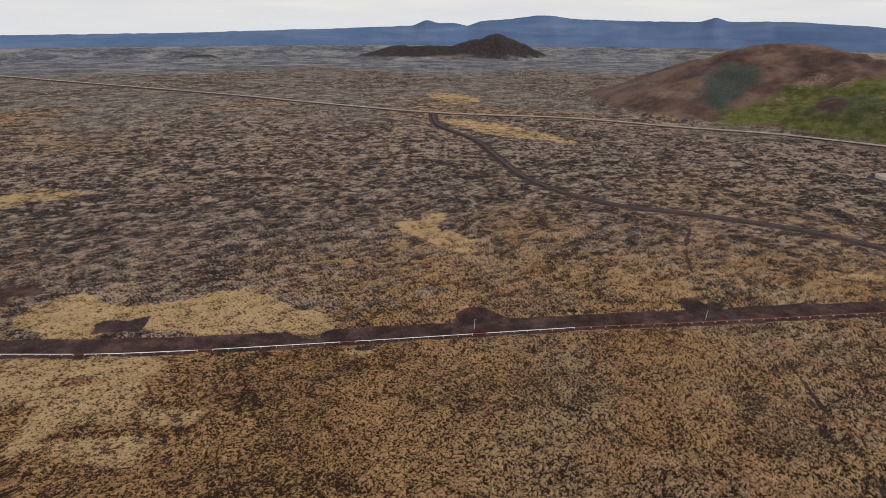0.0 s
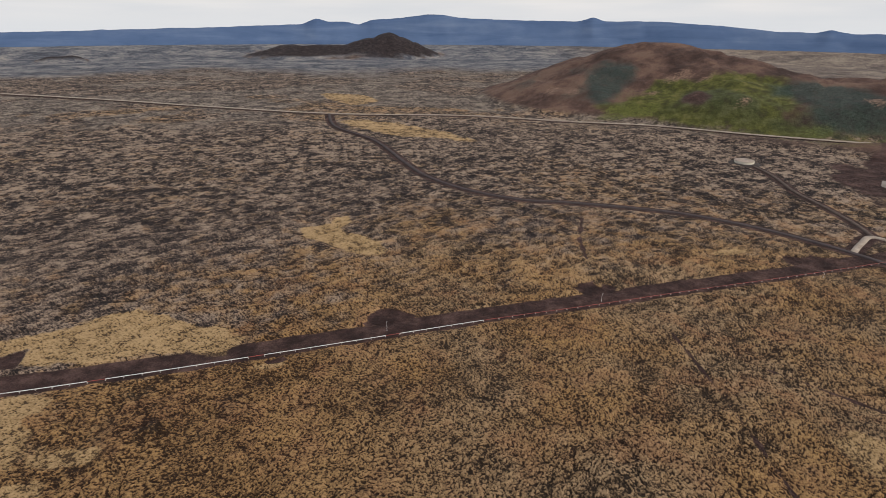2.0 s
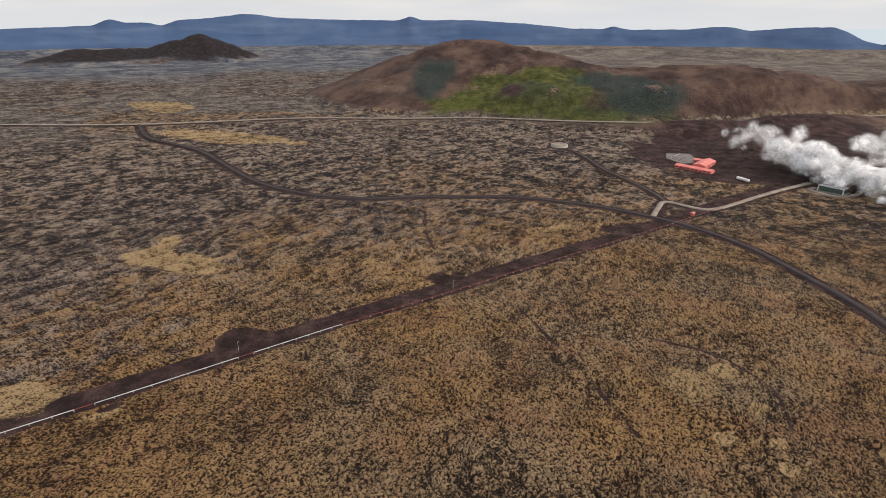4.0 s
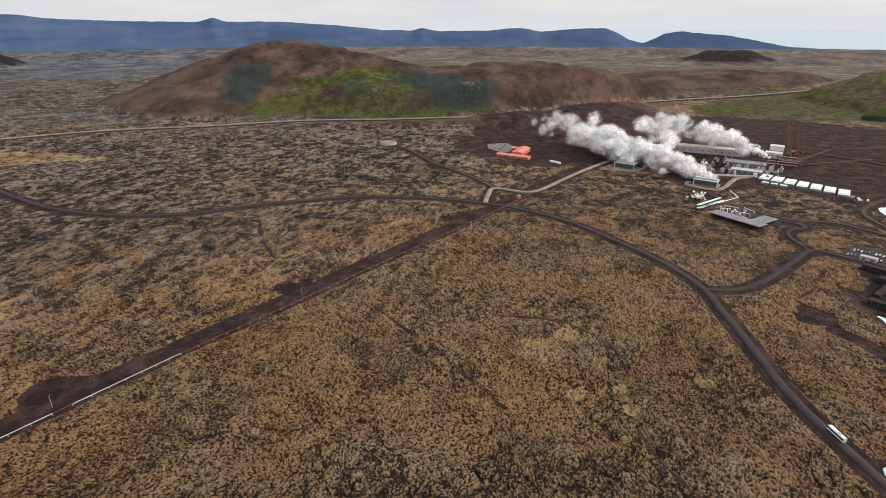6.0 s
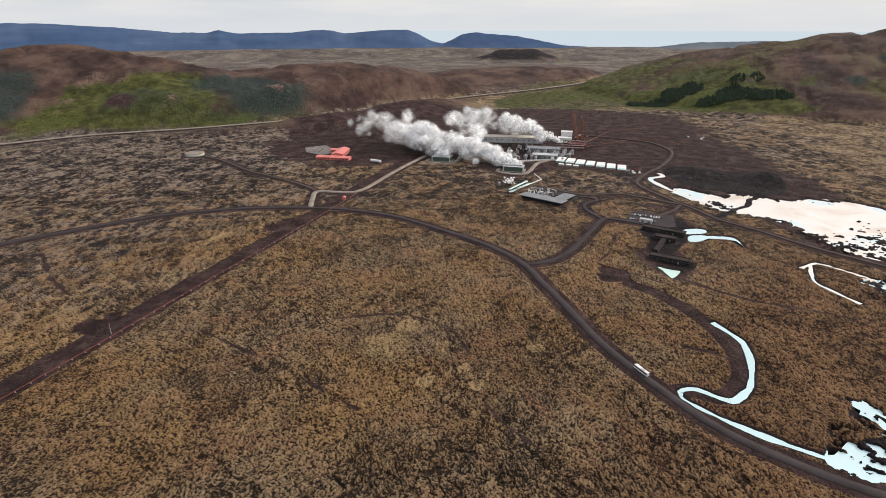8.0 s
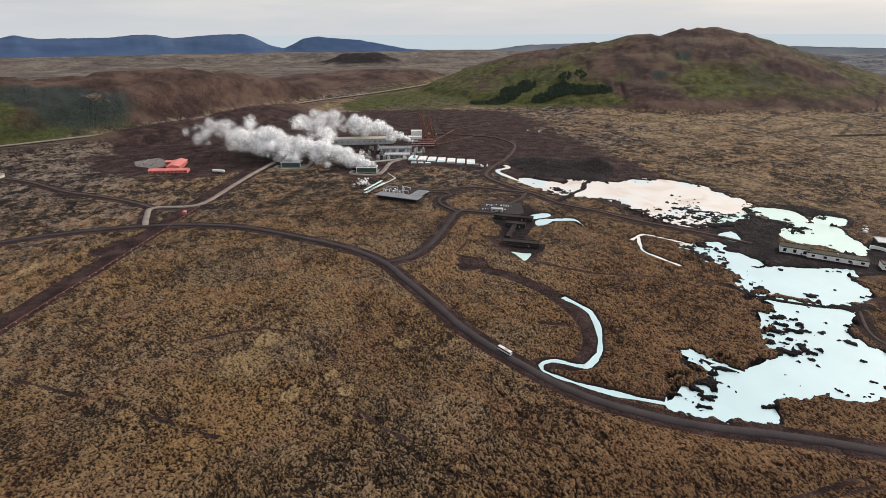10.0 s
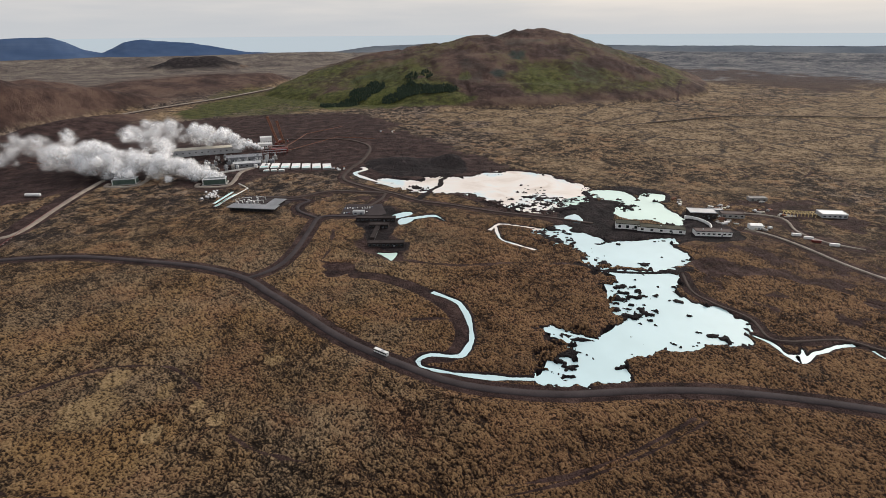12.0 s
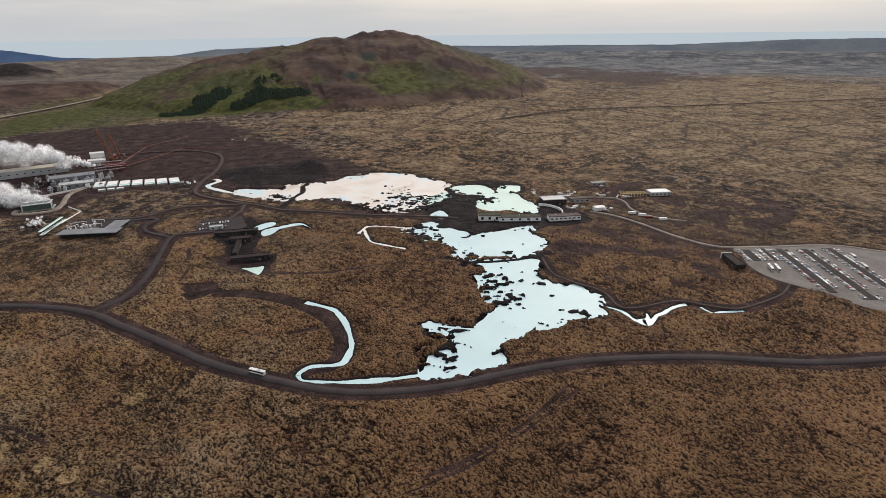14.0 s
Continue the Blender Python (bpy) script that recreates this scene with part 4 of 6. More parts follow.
# ---- the ground: one sheet, finer on the side that the flight looks at ----
def build_ground():
    az = np.concatenate([np.arange(-46, 156, 0.100), np.arange(156, 314, 3.0)])
    down = np.concatenate([[1.5692], np.linspace(1.56, 0.8614, 16), np.linspace(0.86, 0.42, 310), np.linspace(0.4186, 0.30, 76), np.linspace(0.2986, 0.0438, 215)])
    rad = 215.0 / np.tan(down)
    rr, aa = np.meshgrid(rad, np.radians(az), indexing="ij")
    x, y = (rr * np.sin(aa)).ravel(), (rr * np.cos(aa)).ravel()
    z, cover = land(x, y)
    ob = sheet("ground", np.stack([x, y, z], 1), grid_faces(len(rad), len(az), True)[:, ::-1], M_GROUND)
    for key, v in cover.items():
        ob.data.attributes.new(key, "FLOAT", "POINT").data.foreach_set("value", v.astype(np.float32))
    return tagged(ob, "rough lava field covered in tan moss and heath", "ground", kind="structure")


ground = build_ground()


# ---- far mountains, coast and sea ----
SKYLINE = [(-70, -1.0), (-37, -0.99), (-25, -0.88), (-18, -0.69), (-10, -0.48), (-3, -0.2), (-1.6, 0.36), (-0.6, 0.01), (1.3, 0.02), (2.2, -0.23), (3.5, 0.23), (6.2, 0.39), (8.9, 0.75), (10.7, 0.7), (12.1, 0.46), (16.7, 0.28), (23.5, 0.22), (24.6, 0.6), (25.8, 0.25), (30.5, 0.25), (35.4, -0.03), (40, -0.48), (42.8, -0.55), (43.9, -0.3), (45.5, -0.58), (50.4, -0.55), (52.9, -0.29), (54, -0.34), (55.4, -0.64), (58.6, -0.38), (61.3, -0.28), (62.4, -0.62), (63.5, -1.27), (65, -1.6), (66.7, -0.74), (68, -0.55), (72.3, -0.92), (76.4, -1.7), (80, -1.9)]
COAST = [(77, -1.9), (85, -1.8), (88.7, -1.35), (94.7, -1.2), (116, -1.45), (132, -1.42), (141, -1.05), (147, -0.93), (175, -0.95)]


def belt(name, profile, step, foot, d1, rough, material, label):
    az = np.arange(profile[0][0], profile[-1][0], step)
    top = np.interp(az, [p[0] for p in profile], [p[1] for p in profile])
    kernel = np.hanning(max(3, int(0.75 / step) | 1) + 2)
    half = len(kernel) // 2
    top = np.convolve(np.pad(top, half, mode="edge"), kernel / kernel.sum(), mode="valid") + 0.09 * (fbm(az * 3.0, az * 0.0, 2.2, 4, 305) - 0.5)
    n = 15
    d0 = np.interp(az, [p[0] for p in foot], [p[1] for p in foot])
    tt, aa = np.meshgrid(np.linspace(0, 1, n), np.radians(az), indexing="ij")
    rr = d0[None] + tt * (d1 - d0)[None]
    x, y = rr * np.sin(aa), rr * np.cos(aa)
    crest = 216 + d1 * np.tan(np.radians(top))
    t = np.linspace(0, 1, n)[:, None]
    z = 50 + (crest[None] - 50) * (0.25 * t + 0.75 * smooth(t, 0, 1)) + rough * (fbm(x.ravel(), y.ravel(), 320, 4, 301).reshape(x.shape) - 0.5) * np.sin(t * math.pi) - 3 * (1 - t)
    return tagged(sheet(name, np.stack([x.ravel(), y.ravel(), z.ravel()], 1), grid_faces(n, len(az))[:, ::-1], material), label, "backdrop", kind="structure")


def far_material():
    """Basalt mountains far off: blue distance haze painted in level bands, darker patches."""
    m, n, l, b = shader("far_mountain_haze_blue", 1.0, 0.0, 0.0)
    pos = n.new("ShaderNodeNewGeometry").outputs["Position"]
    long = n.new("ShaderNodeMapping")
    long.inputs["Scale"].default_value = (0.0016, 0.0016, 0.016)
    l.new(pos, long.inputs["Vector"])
    haze_bands = noise_node(n, l, long.outputs[0], 1.0, 5.0, 0.6, 0.6)
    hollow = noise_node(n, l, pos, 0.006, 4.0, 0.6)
    both = math_node(n, l, "ADD", math_node(n, l, "MULTIPLY", haze_bands, 0.7), math_node(n, l, "MULTIPLY", hollow, 0.3))
    # the blue is air haze put into the base colour
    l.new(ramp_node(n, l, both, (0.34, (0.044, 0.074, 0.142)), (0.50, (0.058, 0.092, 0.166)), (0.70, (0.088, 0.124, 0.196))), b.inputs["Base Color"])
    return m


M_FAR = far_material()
# grey-blue of the hazy distance painted into the coast colour
M_COAST = plain("far_coast_haze", (0.10, 0.118, 0.142), (0.16, 0.172, 0.19), 0.02, 1.0, spec=0.0)
# sea strip glows by itself, in place of reflected sky brightness
M_SEA, _n, _l, _b = shader("far_sea_glow", 1.0, 0.0, 0.0)
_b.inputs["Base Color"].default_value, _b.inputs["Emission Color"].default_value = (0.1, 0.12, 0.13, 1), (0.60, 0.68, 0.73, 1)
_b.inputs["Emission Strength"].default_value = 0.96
backdrop_mountains = belt("backdrop_mountains", SKYLINE, 0.15, [(-70, 4520), (80, 4520)], 4900, 60, M_FAR, "distant flat-topped mountains along the horizon, painted haze blue")
backdrop_coast = belt("backdrop_coast", COAST, 0.25, [(77, 4520), (175, 4520)], 4900, 10, M_COAST, "low distant coastal plain painted haze grey and blue")


# strip tilted up steeply to fill the horizon as the camera sees it
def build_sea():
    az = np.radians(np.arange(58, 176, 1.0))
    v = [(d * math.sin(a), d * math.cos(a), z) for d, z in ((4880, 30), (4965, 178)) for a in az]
    return tagged(sheet("water_sea", v, grid_faces(2, len(az))[:, ::-1], M_SEA), "pale sea strip on the horizon with added glow", "sea", kind="structure")


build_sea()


# ---- roads ----
def ribbon(name, pts, half, lift, material, label, category, kind="structure", step=6, camber=0.06):
    line = spline(pts, step)
    d = np.gradient(line, axis=0)
    d /= np.linalg.norm(d, axis=1)[:, None]
    side = np.stack([d[:, 1], -d[:, 0]], 1)
    v, cols = [], (-1.12, -1.0, 0.0, 1.0, 1.12)
    bed = np.maximum(land(line[:, 0], line[:, 1])[0], 0.0)
    bed = np.convolve(np.pad(bed, 6, mode="edge"), np.ones(13) / 13, mode="valid")
    for k, s in enumerate(cols):
        e = line + side * half * s
        h = lift + bed + np.maximum(0, np.hypot(line[:, 0], line[:, 1]) - 300) * 0.0016 + (camber if k == 2 else 0.0) - (1.2 if k in (0, 4) else 0.0)
        v.append(np.column_stack([e, h]))
    ob = sheet(name, np.concatenate(v), grid_faces(len(cols), len(line)), material)
    return tagged(ob, label, category, kind=kind)


ribbon("road_main", ROAD_MAIN, 3.3, 0.30, M_ASPHALT, "dark winding asphalt road through the lava", "road")
ribbon("road_far", ROAD_FAR, 5.0, 0.8, M_PALE, "pale two-lane highway across the plain", "road", step=15)
ribbon("road_fork", ROAD_FORK, 3.2, 0.24, M_PALE, "pale gravel service road to the power plant", "road")
ribbon("road_tank", TRACK_TANK, 2.6, 0.2, M_GRAVEL, "dark gravel track to the round tank", "road")
ribbon("road_spa", ROAD_SPA, 2.5, 0.26, M_ASPHALT, "dark asphalt side road to the spa hotel", "road")
ribbon("road_loop", ROAD_LOOP, 2.3, 0.22, M_ASPHALT, "dark looping drive to the low grey building", "road")
ribbon("road_back", ROAD_BACK, 2.0, 0.2, M_GRAVEL, "dark gravel road behind the pools", "road")
ribbon("road_berm", TRACK_BERM, 2.6, 0.2, M_GRAVEL, "dark gravel track below the basins", "road")
ribbon("road_plant", TRACK_PLANT, 2.6, 0.3, M_GRAVEL, "brown gravel road round the plant yard", "road")
ribbon("road_lagoon", ROAD_LAGOON, 1.8, 0.24, M_PALE, "pale gravel road from the bath house to the car park", "road")
ribbon("road_shore", TRACK_SHORE, 1.1, 0.2, M_GRAVEL, "narrow brown path along the shore", "road")
ribbon("road_lava", ROAD_LAVA, 3.2, 1.0, M_GRAVEL, "straight dark gravel road across the far lava", "road", step=20)
ribbon("road_yard", TRACK_YARD, 1.4, 0.2, M_PALE, "pale gravel track past the work yard", "road")


# ---- water ----
def pool(name, pts, material, label, grow=9.0, lift=0.0):
    line = spline(pts, 10, True)
    centre = line.mean(0)
    d = line - centre
    line = line + d / np.maximum(np.linalg.norm(d, axis=1), 1)[:, None] * grow
    bm = bmesh.new()
    bm.faces.new([bm.verts.new((x, y, WATER_Z + lift)) for x, y in line])
    bmesh.ops.triangulate(bm, faces=bm.faces[:])
    bmesh.ops.recalc_face_normals(bm, faces=bm.faces[:])
    me = bpy.data.meshes.new(name)
    bm.to_mesh(me)
    bm.free()
    me.materials.append(material)
    if me.polygons[0].normal.z < 0:
        me.flip_normals()
    return tagged(new(name, me), label, "pool", kind="structure")


pool("water_upper", POOL_UPPER, M_MILK, "milky pale blue lagoon below the bath house")
pool("water_middle", POOL_MIDDLE, M_MILK, "milky pale blue lagoon with dark lava islets", lift=0.06)
pool("water_lower", POOL_LOWER, M_MILK, "milky pale blue lagoon beside the road", 6.0, 0.12)
pool("water_silica", POOL_SILICA, M_SILICA, "white silica-crusted pool with pinkish tint")
pool("water_bath", POOL_BATH, M_MINT, "pale green bathing lagoon behind the bath house", lift=0.06)
pool("water_bath_inner", POOL_BATH_INNER, M_MINT, "pale green bathing lagoon against the lava bank", 4.0, 0.12)
pool("water_bath_corner", POOL_BATH_CORNER, M_MINT, "pale green corner of the bathing lagoon", 4.0, 0.18)
pool("water_side", POOL_SIDE, M_MINT, "oval pale green pool inside a dark causeway", 3.0, 0.12)
pool("water_teal_upper", POOL_TEAL_UPPER, M_MILK, "short turquoise pool behind the spa hotel", 3.0, 0.06)
pool("water_corner", POOL_CORNER, M_MILK, "small triangular milky pool", 4.0, 0.12)
pool("water_teal", POOL_TEAL, M_MILK, "narrow turquoise pool beside the spa hotel", 5.0)
pool("water_spa", POOL_SPA, M_MINT, "small turquoise hotel pool", 3.0)


def stream(name, pts, half, material, label, lift=0.18):
    line = spline(pts, 5)
    d = np.gradient(line, axis=0)
    d /= np.linalg.norm(d, axis=1)[:, None]
    side = np.stack([d[:, 1], -d[:, 0]], 1)
    v = np.concatenate([np.column_stack([line + side * s * (half + 4), np.full(len(line), WATER_Z + lift)]) for s in (-1, 1)])
    return tagged(sheet(name, v, grid_faces(2, len(line)), material), label, "stream", kind="structure")


stream("water_channel", CHANNEL, 3.0, M_MILK, "narrow milky blue channel curling round to the road")
stream("water_silica_stream", STREAM_SILICA, 4.0, M_SILICA, "white silica stream from the plant")
stream("water_loop", LOOP_A, 1.6, M_SILICA, "thin pale stream in the moss")
stream("water_loop_tail", LOOP_B, 1.4, M_SILICA, "thin pale stream ending in the moss", 0.24)
stream("water_creek", CREEK_A, 3.0, M_MILK, "milky creek trailing off from the lagoon")
pool("water_creek_pool", POOL_CREEK, M_MILK, "small milky pool where the creek bends", 2.0, 0.12)
stream("water_finger", FINGER, 1.6, M_MILK, "thin milky inlet reaching into the moss", 0.3)
stream("water_finger_low", FINGER_LOW, 1.4, M_MILK, "short milky inlet beside the lagoon", 0.36)
stream("water_creek_end", CREEK_B, 2.4, M_MILK, "last milky puddle of the creek", 0.24)


# ---- builders for things ----
def thing(name, label, category, x, y, z=0.0, rz=0.0, group=""):
    ob = new(name)
    ob.empty_display_size = 0.5
    ob.matrix_world = pose(x, y, z, 0, 0, rz)
    return tagged(ob, label, category, group)


def part(name, bm, material, parent, label="", at=None):
    me = bpy.data.meshes.new(name)
    bmesh.ops.recalc_face_normals(bm, faces=bm.faces[:])
    bm.to_mesh(me)
    bm.free()
    me.materials.append(material)
    ob = new(name, me)
    ob.parent = parent
    if at is not None:
        ob.location = at
    if label:
        ob["label"] = label
    return ob


def again(name, ob, parent, m):
    """Another part on the same mesh."""
    k = new(name, ob.data)
    k.parent = parent
    k.matrix_basis = m
    return k


def box(sx, sy, sz, at=(0, 0, 0), bevel=0.06, bm=None, rz=0.0):
    """A block standing on its base centre, edges slightly rounded."""
    bm = bm or bmesh.new()
    r = bmesh.ops.create_cube(bm, size=1.0, matrix=pose(at[0], at[1], at[2] + sz / 2, 0, 0, rz) @ Matrix.Diagonal((sx, sy, sz, 1)))
    if bevel:
        edges = {e for v in r["verts"] for e in v.link_edges}
        bmesh.ops.bevel(bm, geom=list(edges), offset=min(bevel, sx / 4, sy / 4, sz / 4), segments=1, affect="EDGES")
    return bm


def drum(radius, height, at=(0, 0, 0), sides=24, top=None, bm=None, rot=None):
    bm = bm or bmesh.new()
    m = Matrix.Translation(at) @ (rot or Matrix()) @ Matrix.Translation((0, 0, height / 2))
    bmesh.ops.create_cone(bm, cap_ends=True, segments=sides, radius1=radius, radius2=radius if top is None else top, depth=height, matrix=m)
    return bm


def gable(length, width, eave, rise, over=0.5, bm=None, z0=0.0):
    """A pitched roof slab along x, with thickness."""
    bm = bm or bmesh.new()
    l, w, t = length / 2 + over, width / 2 + over, 0.35
    prof = [(-w, eave), (0, eave + rise), (w, eave), (w, eave + t), (0, eave + rise + t), (-w, eave + t)]
    a = [bm.verts.new((-l, y, z + z0)) for y, z in prof]
    b = [bm.verts.new((l, y, z + z0)) for y, z in prof]
    for k in range(6):
        bm.faces.new((a[k], a[(k + 1) % 6], b[(k + 1) % 6], b[k]))
    for v in (a, b):
        bm.faces.new((v[0], v[1], v[4], v[5]))
        bm.faces.new((v[1], v[2], v[3], v[4]))
    return bm


def gable_walls(length, width, eave, rise):
    bm = bmesh.new()
    l, w = length / 2, width / 2
    prof = [(-w, 0), (w, 0), (w, eave), (0, eave + rise), (-w, eave)]
    a = [bm.verts.new((-l, y, z)) for y, z in prof]
    b = [bm.verts.new((l, y, z)) for y, z in prof]
    for k in range(5):
        bm.faces.new((a[k], a[(k + 1) % 5], b[(k + 1) % 5], b[k]))
    bm.faces.new(a)
    bm.faces.new(b)
    return bm


def parapet(length, width, height, rim=0.5):
    """A flat roof with a raised rim."""
    bm = box(length + 0.5, width + 0.5, 0.35, (0, 0, height), 0.04)
    for sx, sy, x, y in ((length + 0.5, 0.35, 0, width / 2 + 0.08), (length + 0.5, 0.35, 0, -width / 2 - 0.08), (0.35, width - 0.2, length / 2 + 0.08, 0), (0.35, width - 0.2, -length / 2 - 0.08, 0)):
        box(sx, sy, rim, (x, y, height + 0.35), 0.03, bm)
    return bm


def building(name, label, x, y, rz, length, width, height, wall, roof, rise=0.0, windows=0, win_h=1.5, door=True, vents=0, z=0.0, group="", sides=(1, -1), roof_label=""):
    """A block building along its own x axis: walls, flat or pitched roof, windows with panes, a door and roof vents."""
    root = thing(name, label, "building", x, y, z, rz, group)
    if rise:
        part("wall", gable_walls(length, width, height, rise), wall, root)
        part("roof", gable(length, width, height + 0.02, rise), roof, root, roof_label)
    else:
        part("wall", box(length, width, height + 0.6, (0, 0, -0.6), 0.05), wall, root)
        part("roof", parapet(length, width, height), roof, root, roof_label)
    first = None
    for side in sides:
        for k in range(windows):
            wx = (k + 0.5) / windows * length - length / 2
            ww = min(2.6, length / max(windows, 1) * 0.62)
            m = pose(wx, side * (width / 2), height * 0.52, 0, 0, 0 if side > 0 else 180)
            if first is None:
                bm = box(ww + 0.24, 0.14, 0.12, (0, 0.03, -win_h / 2), 0.02)
                box(ww + 0.24, 0.14, 0.12, (0, 0.03, win_h / 2 - 0.12), 0.02, bm)
                for e in (-1, 1):
                    box(0.12, 0.14, win_h - 0.24, (e * (ww / 2 + 0.06), 0.03, -win_h / 2 + 0.12), 0.02, bm)
                frame_part = part("window", bm, M_DARK if wall is not M_DARK else M_GREY, root)
                pane = part("pane", box(ww, 0.06, win_h - 0.24, (0, 0.03, -win_h / 2 + 0.12), 0.0), M_GLASS, frame_part)
                frame_part.matrix_basis = m
                first = (frame_part, pane)
            else:
                f = again("window", first[0], root, m)
                again("pane", first[1], f, Matrix())
    if door:
        part("door", box(1.6, 0.16, 2.3, (length * 0.23, -width / 2 - 0.05, 0), 0.03), M_GREY if wall is not M_GREY else M_DARK, root)
    for k in range(vents):
        vx = (k + 0.5) / vents * length - length / 2
        part("vent", drum(0.7, 1.3, (vx, width * 0.12, height + (rise * 0.75 if rise else 0.3)), 12, 0.55), M_LIGHTGREY, root)
    return root


# ---- pipeline along the dirt track ----
def build_pipeline():
    root = thing("pipeline", "long steam pipeline, white metal then dark red sections", "pipeline", 0, 0)
    line = spline(PIPE_LINE, 11.0)
    shared = {}
    for k, (a, b) in enumerate(zip(line[:-1], line[1:])):
        length = float(np.linalg.norm(b - a))
        red = a[0] > 99 or k % 9 == 6
        key = "red" if red else "white"
        m = pose(a[0], a[1], 0, 0, 0, math.degrees(math.atan2(b[1] - a[1], b[0] - a[0]))) @ Matrix.Diagonal((length / 11.0, 1, 1, 1))
        if key not in shared:
            bm = drum(0.27 if red else 0.27, 11.0, (0, 0, 1.15), 12, rot=pose(0, 0, 0, 0, 90, 0))
            drum(0.33 if red else 0.33, 0.3, (10.7, 0, 1.15), 12, bm=bm, rot=pose(0, 0, 0, 0, 90, 0))
            shared[key] = part("pipe_section", bm, M_DARKRED if red else M_LIGHTGREY, root, "dark red pipe section" if red else "pale metal-clad pipe section")
            shared[key].matrix_basis = m
        else:
            again("pipe_section", shared[key], root, m)
        if "support" not in shared:
            bm = box(0.5, 1.5, 0.35, (0, 0, -0.1), 0.05)
            for e in (-1, 1):
                box(0.2, 0.2, 1.0, (0, e * 0.6, 0.2), 0.03, bm)
            box(0.25, 1.5, 0.12, (0, 0, 0.55), 0.02, bm)
            shared["support"] = part("support", bm, M_CONCRETE, root, "concrete pipe support")
            shared["support"].matrix_basis = m
        else:
            again("support", shared["support"], root, m)


build_pipeline()


# ---- vehicles ----
def build_car(x, y, rz):
    root = thing("car", "parked passenger car on the asphalt car park", "car", x, y, 0.42, rz, "parked cars")
    bm = bmesh.new()
    prof = [(-2.1, 0.28), (2.1, 0.28), (2.2, 0.55), (2.1, 0.80), (1.15, 0.95), (-1.9, 1.0), (-2.15, 0.75)]
    a = [bm.verts.new((px, -0.88, pz)) for px, pz in prof]
    b = [bm.verts.new((px, 0.88, pz)) for px, pz in prof]
    for k in range(len(prof)):
        bm.faces.new((a[k], a[(k + 1) % len(prof)], b[(k + 1) % len(prof)], b[k]))
    bm.faces.new(a)
    bm.faces.new(b)
    bmesh.ops.bevel(bm, geom=bm.edges[:], offset=0.07, segments=1, affect="EDGES")
    part("body", bm, M_CARPAINT, root)
    bm = bmesh.new()
    lo, hi = [(-1.75, -0.80), (1.1, -0.80), (1.1, 0.80), (-1.75, 0.80)], [(-1.35, -0.66), (0.35, -0.66), (0.35, 0.66), (-1.35, 0.66)]
    a = [bm.verts.new((px, py, 0.94)) for px, py in lo]
    b = [bm.verts.new((px, py, 1.40)) for px, py in hi]
    for k in range(4):
        bm.faces.new((a[k], a[(k + 1) % 4], b[(k + 1) % 4], b[k]))
    bm.faces.new(b)
    part("cabin_glass", bm, M_GLASS, root, "dark glass cabin")
    part("roof", box(1.75, 1.36, 0.07, (-0.5, 0, 1.39), 0.03), M_CARPAINT, root)
    wheel = None
    for wx in (-1.35, 1.35):
        for wy in (-0.82, 0.82):
            m = pose(wx, wy, 0.32, 90, 0, 0)
            if wheel is None:
                wheel = part("wheel", drum(0.32, 0.22, (0, 0, -0.11), 14), M_TYRE, root)
                rim = part("rim", drum(0.19, 0.26, (0, 0, -0.13), 10), M_LIGHTGREY, wheel)
                wheel.matrix_basis = m
            else:
                again("rim", rim, again("wheel", wheel, root, m), Matrix())
    return root


def build_coach(x, y, rz, label, length=12.0, z=0.42):
    root = thing("coach", label, "bus", x, y, z, rz, "coaches")
    part("body", box(length, 2.5, 2.0, (0, 0, 0.35), 0.18), M_WHITE, root)
    part("window_band", box(length - 0.3, 2.54, 0.95, (0, 0, 1.55), 0.05), M_GLASS, root, "dark side window band")
    part("roof", box(length, 2.5, 0.6, (0, 0, 2.5), 0.2), M_WHITE, root)
    part("air_conditioner", box(2.6, 1.6, 0.25, (-1.5, 0, 3.08), 0.08), M_LIGHTGREY, root)
    part("windscreen", box(0.08, 2.2, 1.3, (length / 2, 0, 1.15), 0.02), M_GLASS, root)
    wheel = None
    for wx in (-length * 0.28, length * 0.33):
        for wy in (-1.1, 1.1):
            m = pose(wx, wy, 0.5, 90, 0, 0)
            if wheel is None:
                wheel = part("wheel", drum(0.5, 0.3, (0, 0, -0.15), 16), M_TYRE, root)
                rim = part("rim", drum(0.28, 0.34, (0, 0, -0.17), 12), M_LIGHTGREY, wheel)
                wheel.matrix_basis = m
            else:
                again("rim", rim, again("wheel", wheel, root, m), Matrix())
    return root


def slab(name, pts, z, material, label, category, thick=0.4, smooth_step=0):
    line = spline(pts, smooth_step, True) if smooth_step else np.array(pts, float)
    bm = bmesh.new()
    top = [bm.verts.new((px, py, z)) for px, py in line]
    low = [bm.verts.new((px, py, z - thick)) for px, py in line]
    bm.faces.new(top)
    for k in range(len(line)):
        j = (k + 1) % len(line)
        bm.faces.new((top[k], low[k], low[j], top[j]))
    bmesh.ops.triangulate(bm, faces=[f for f in bm.faces if len(f.verts) > 4])
    bmesh.ops.recalc_face_normals(bm, faces=bm.faces[:])
    me = bpy.data.meshes.new(name)
    bm.to_mesh(me)
    bm.free()
    me.materials.append(material)
    return tagged(new(name, me), label, category, kind="structure")


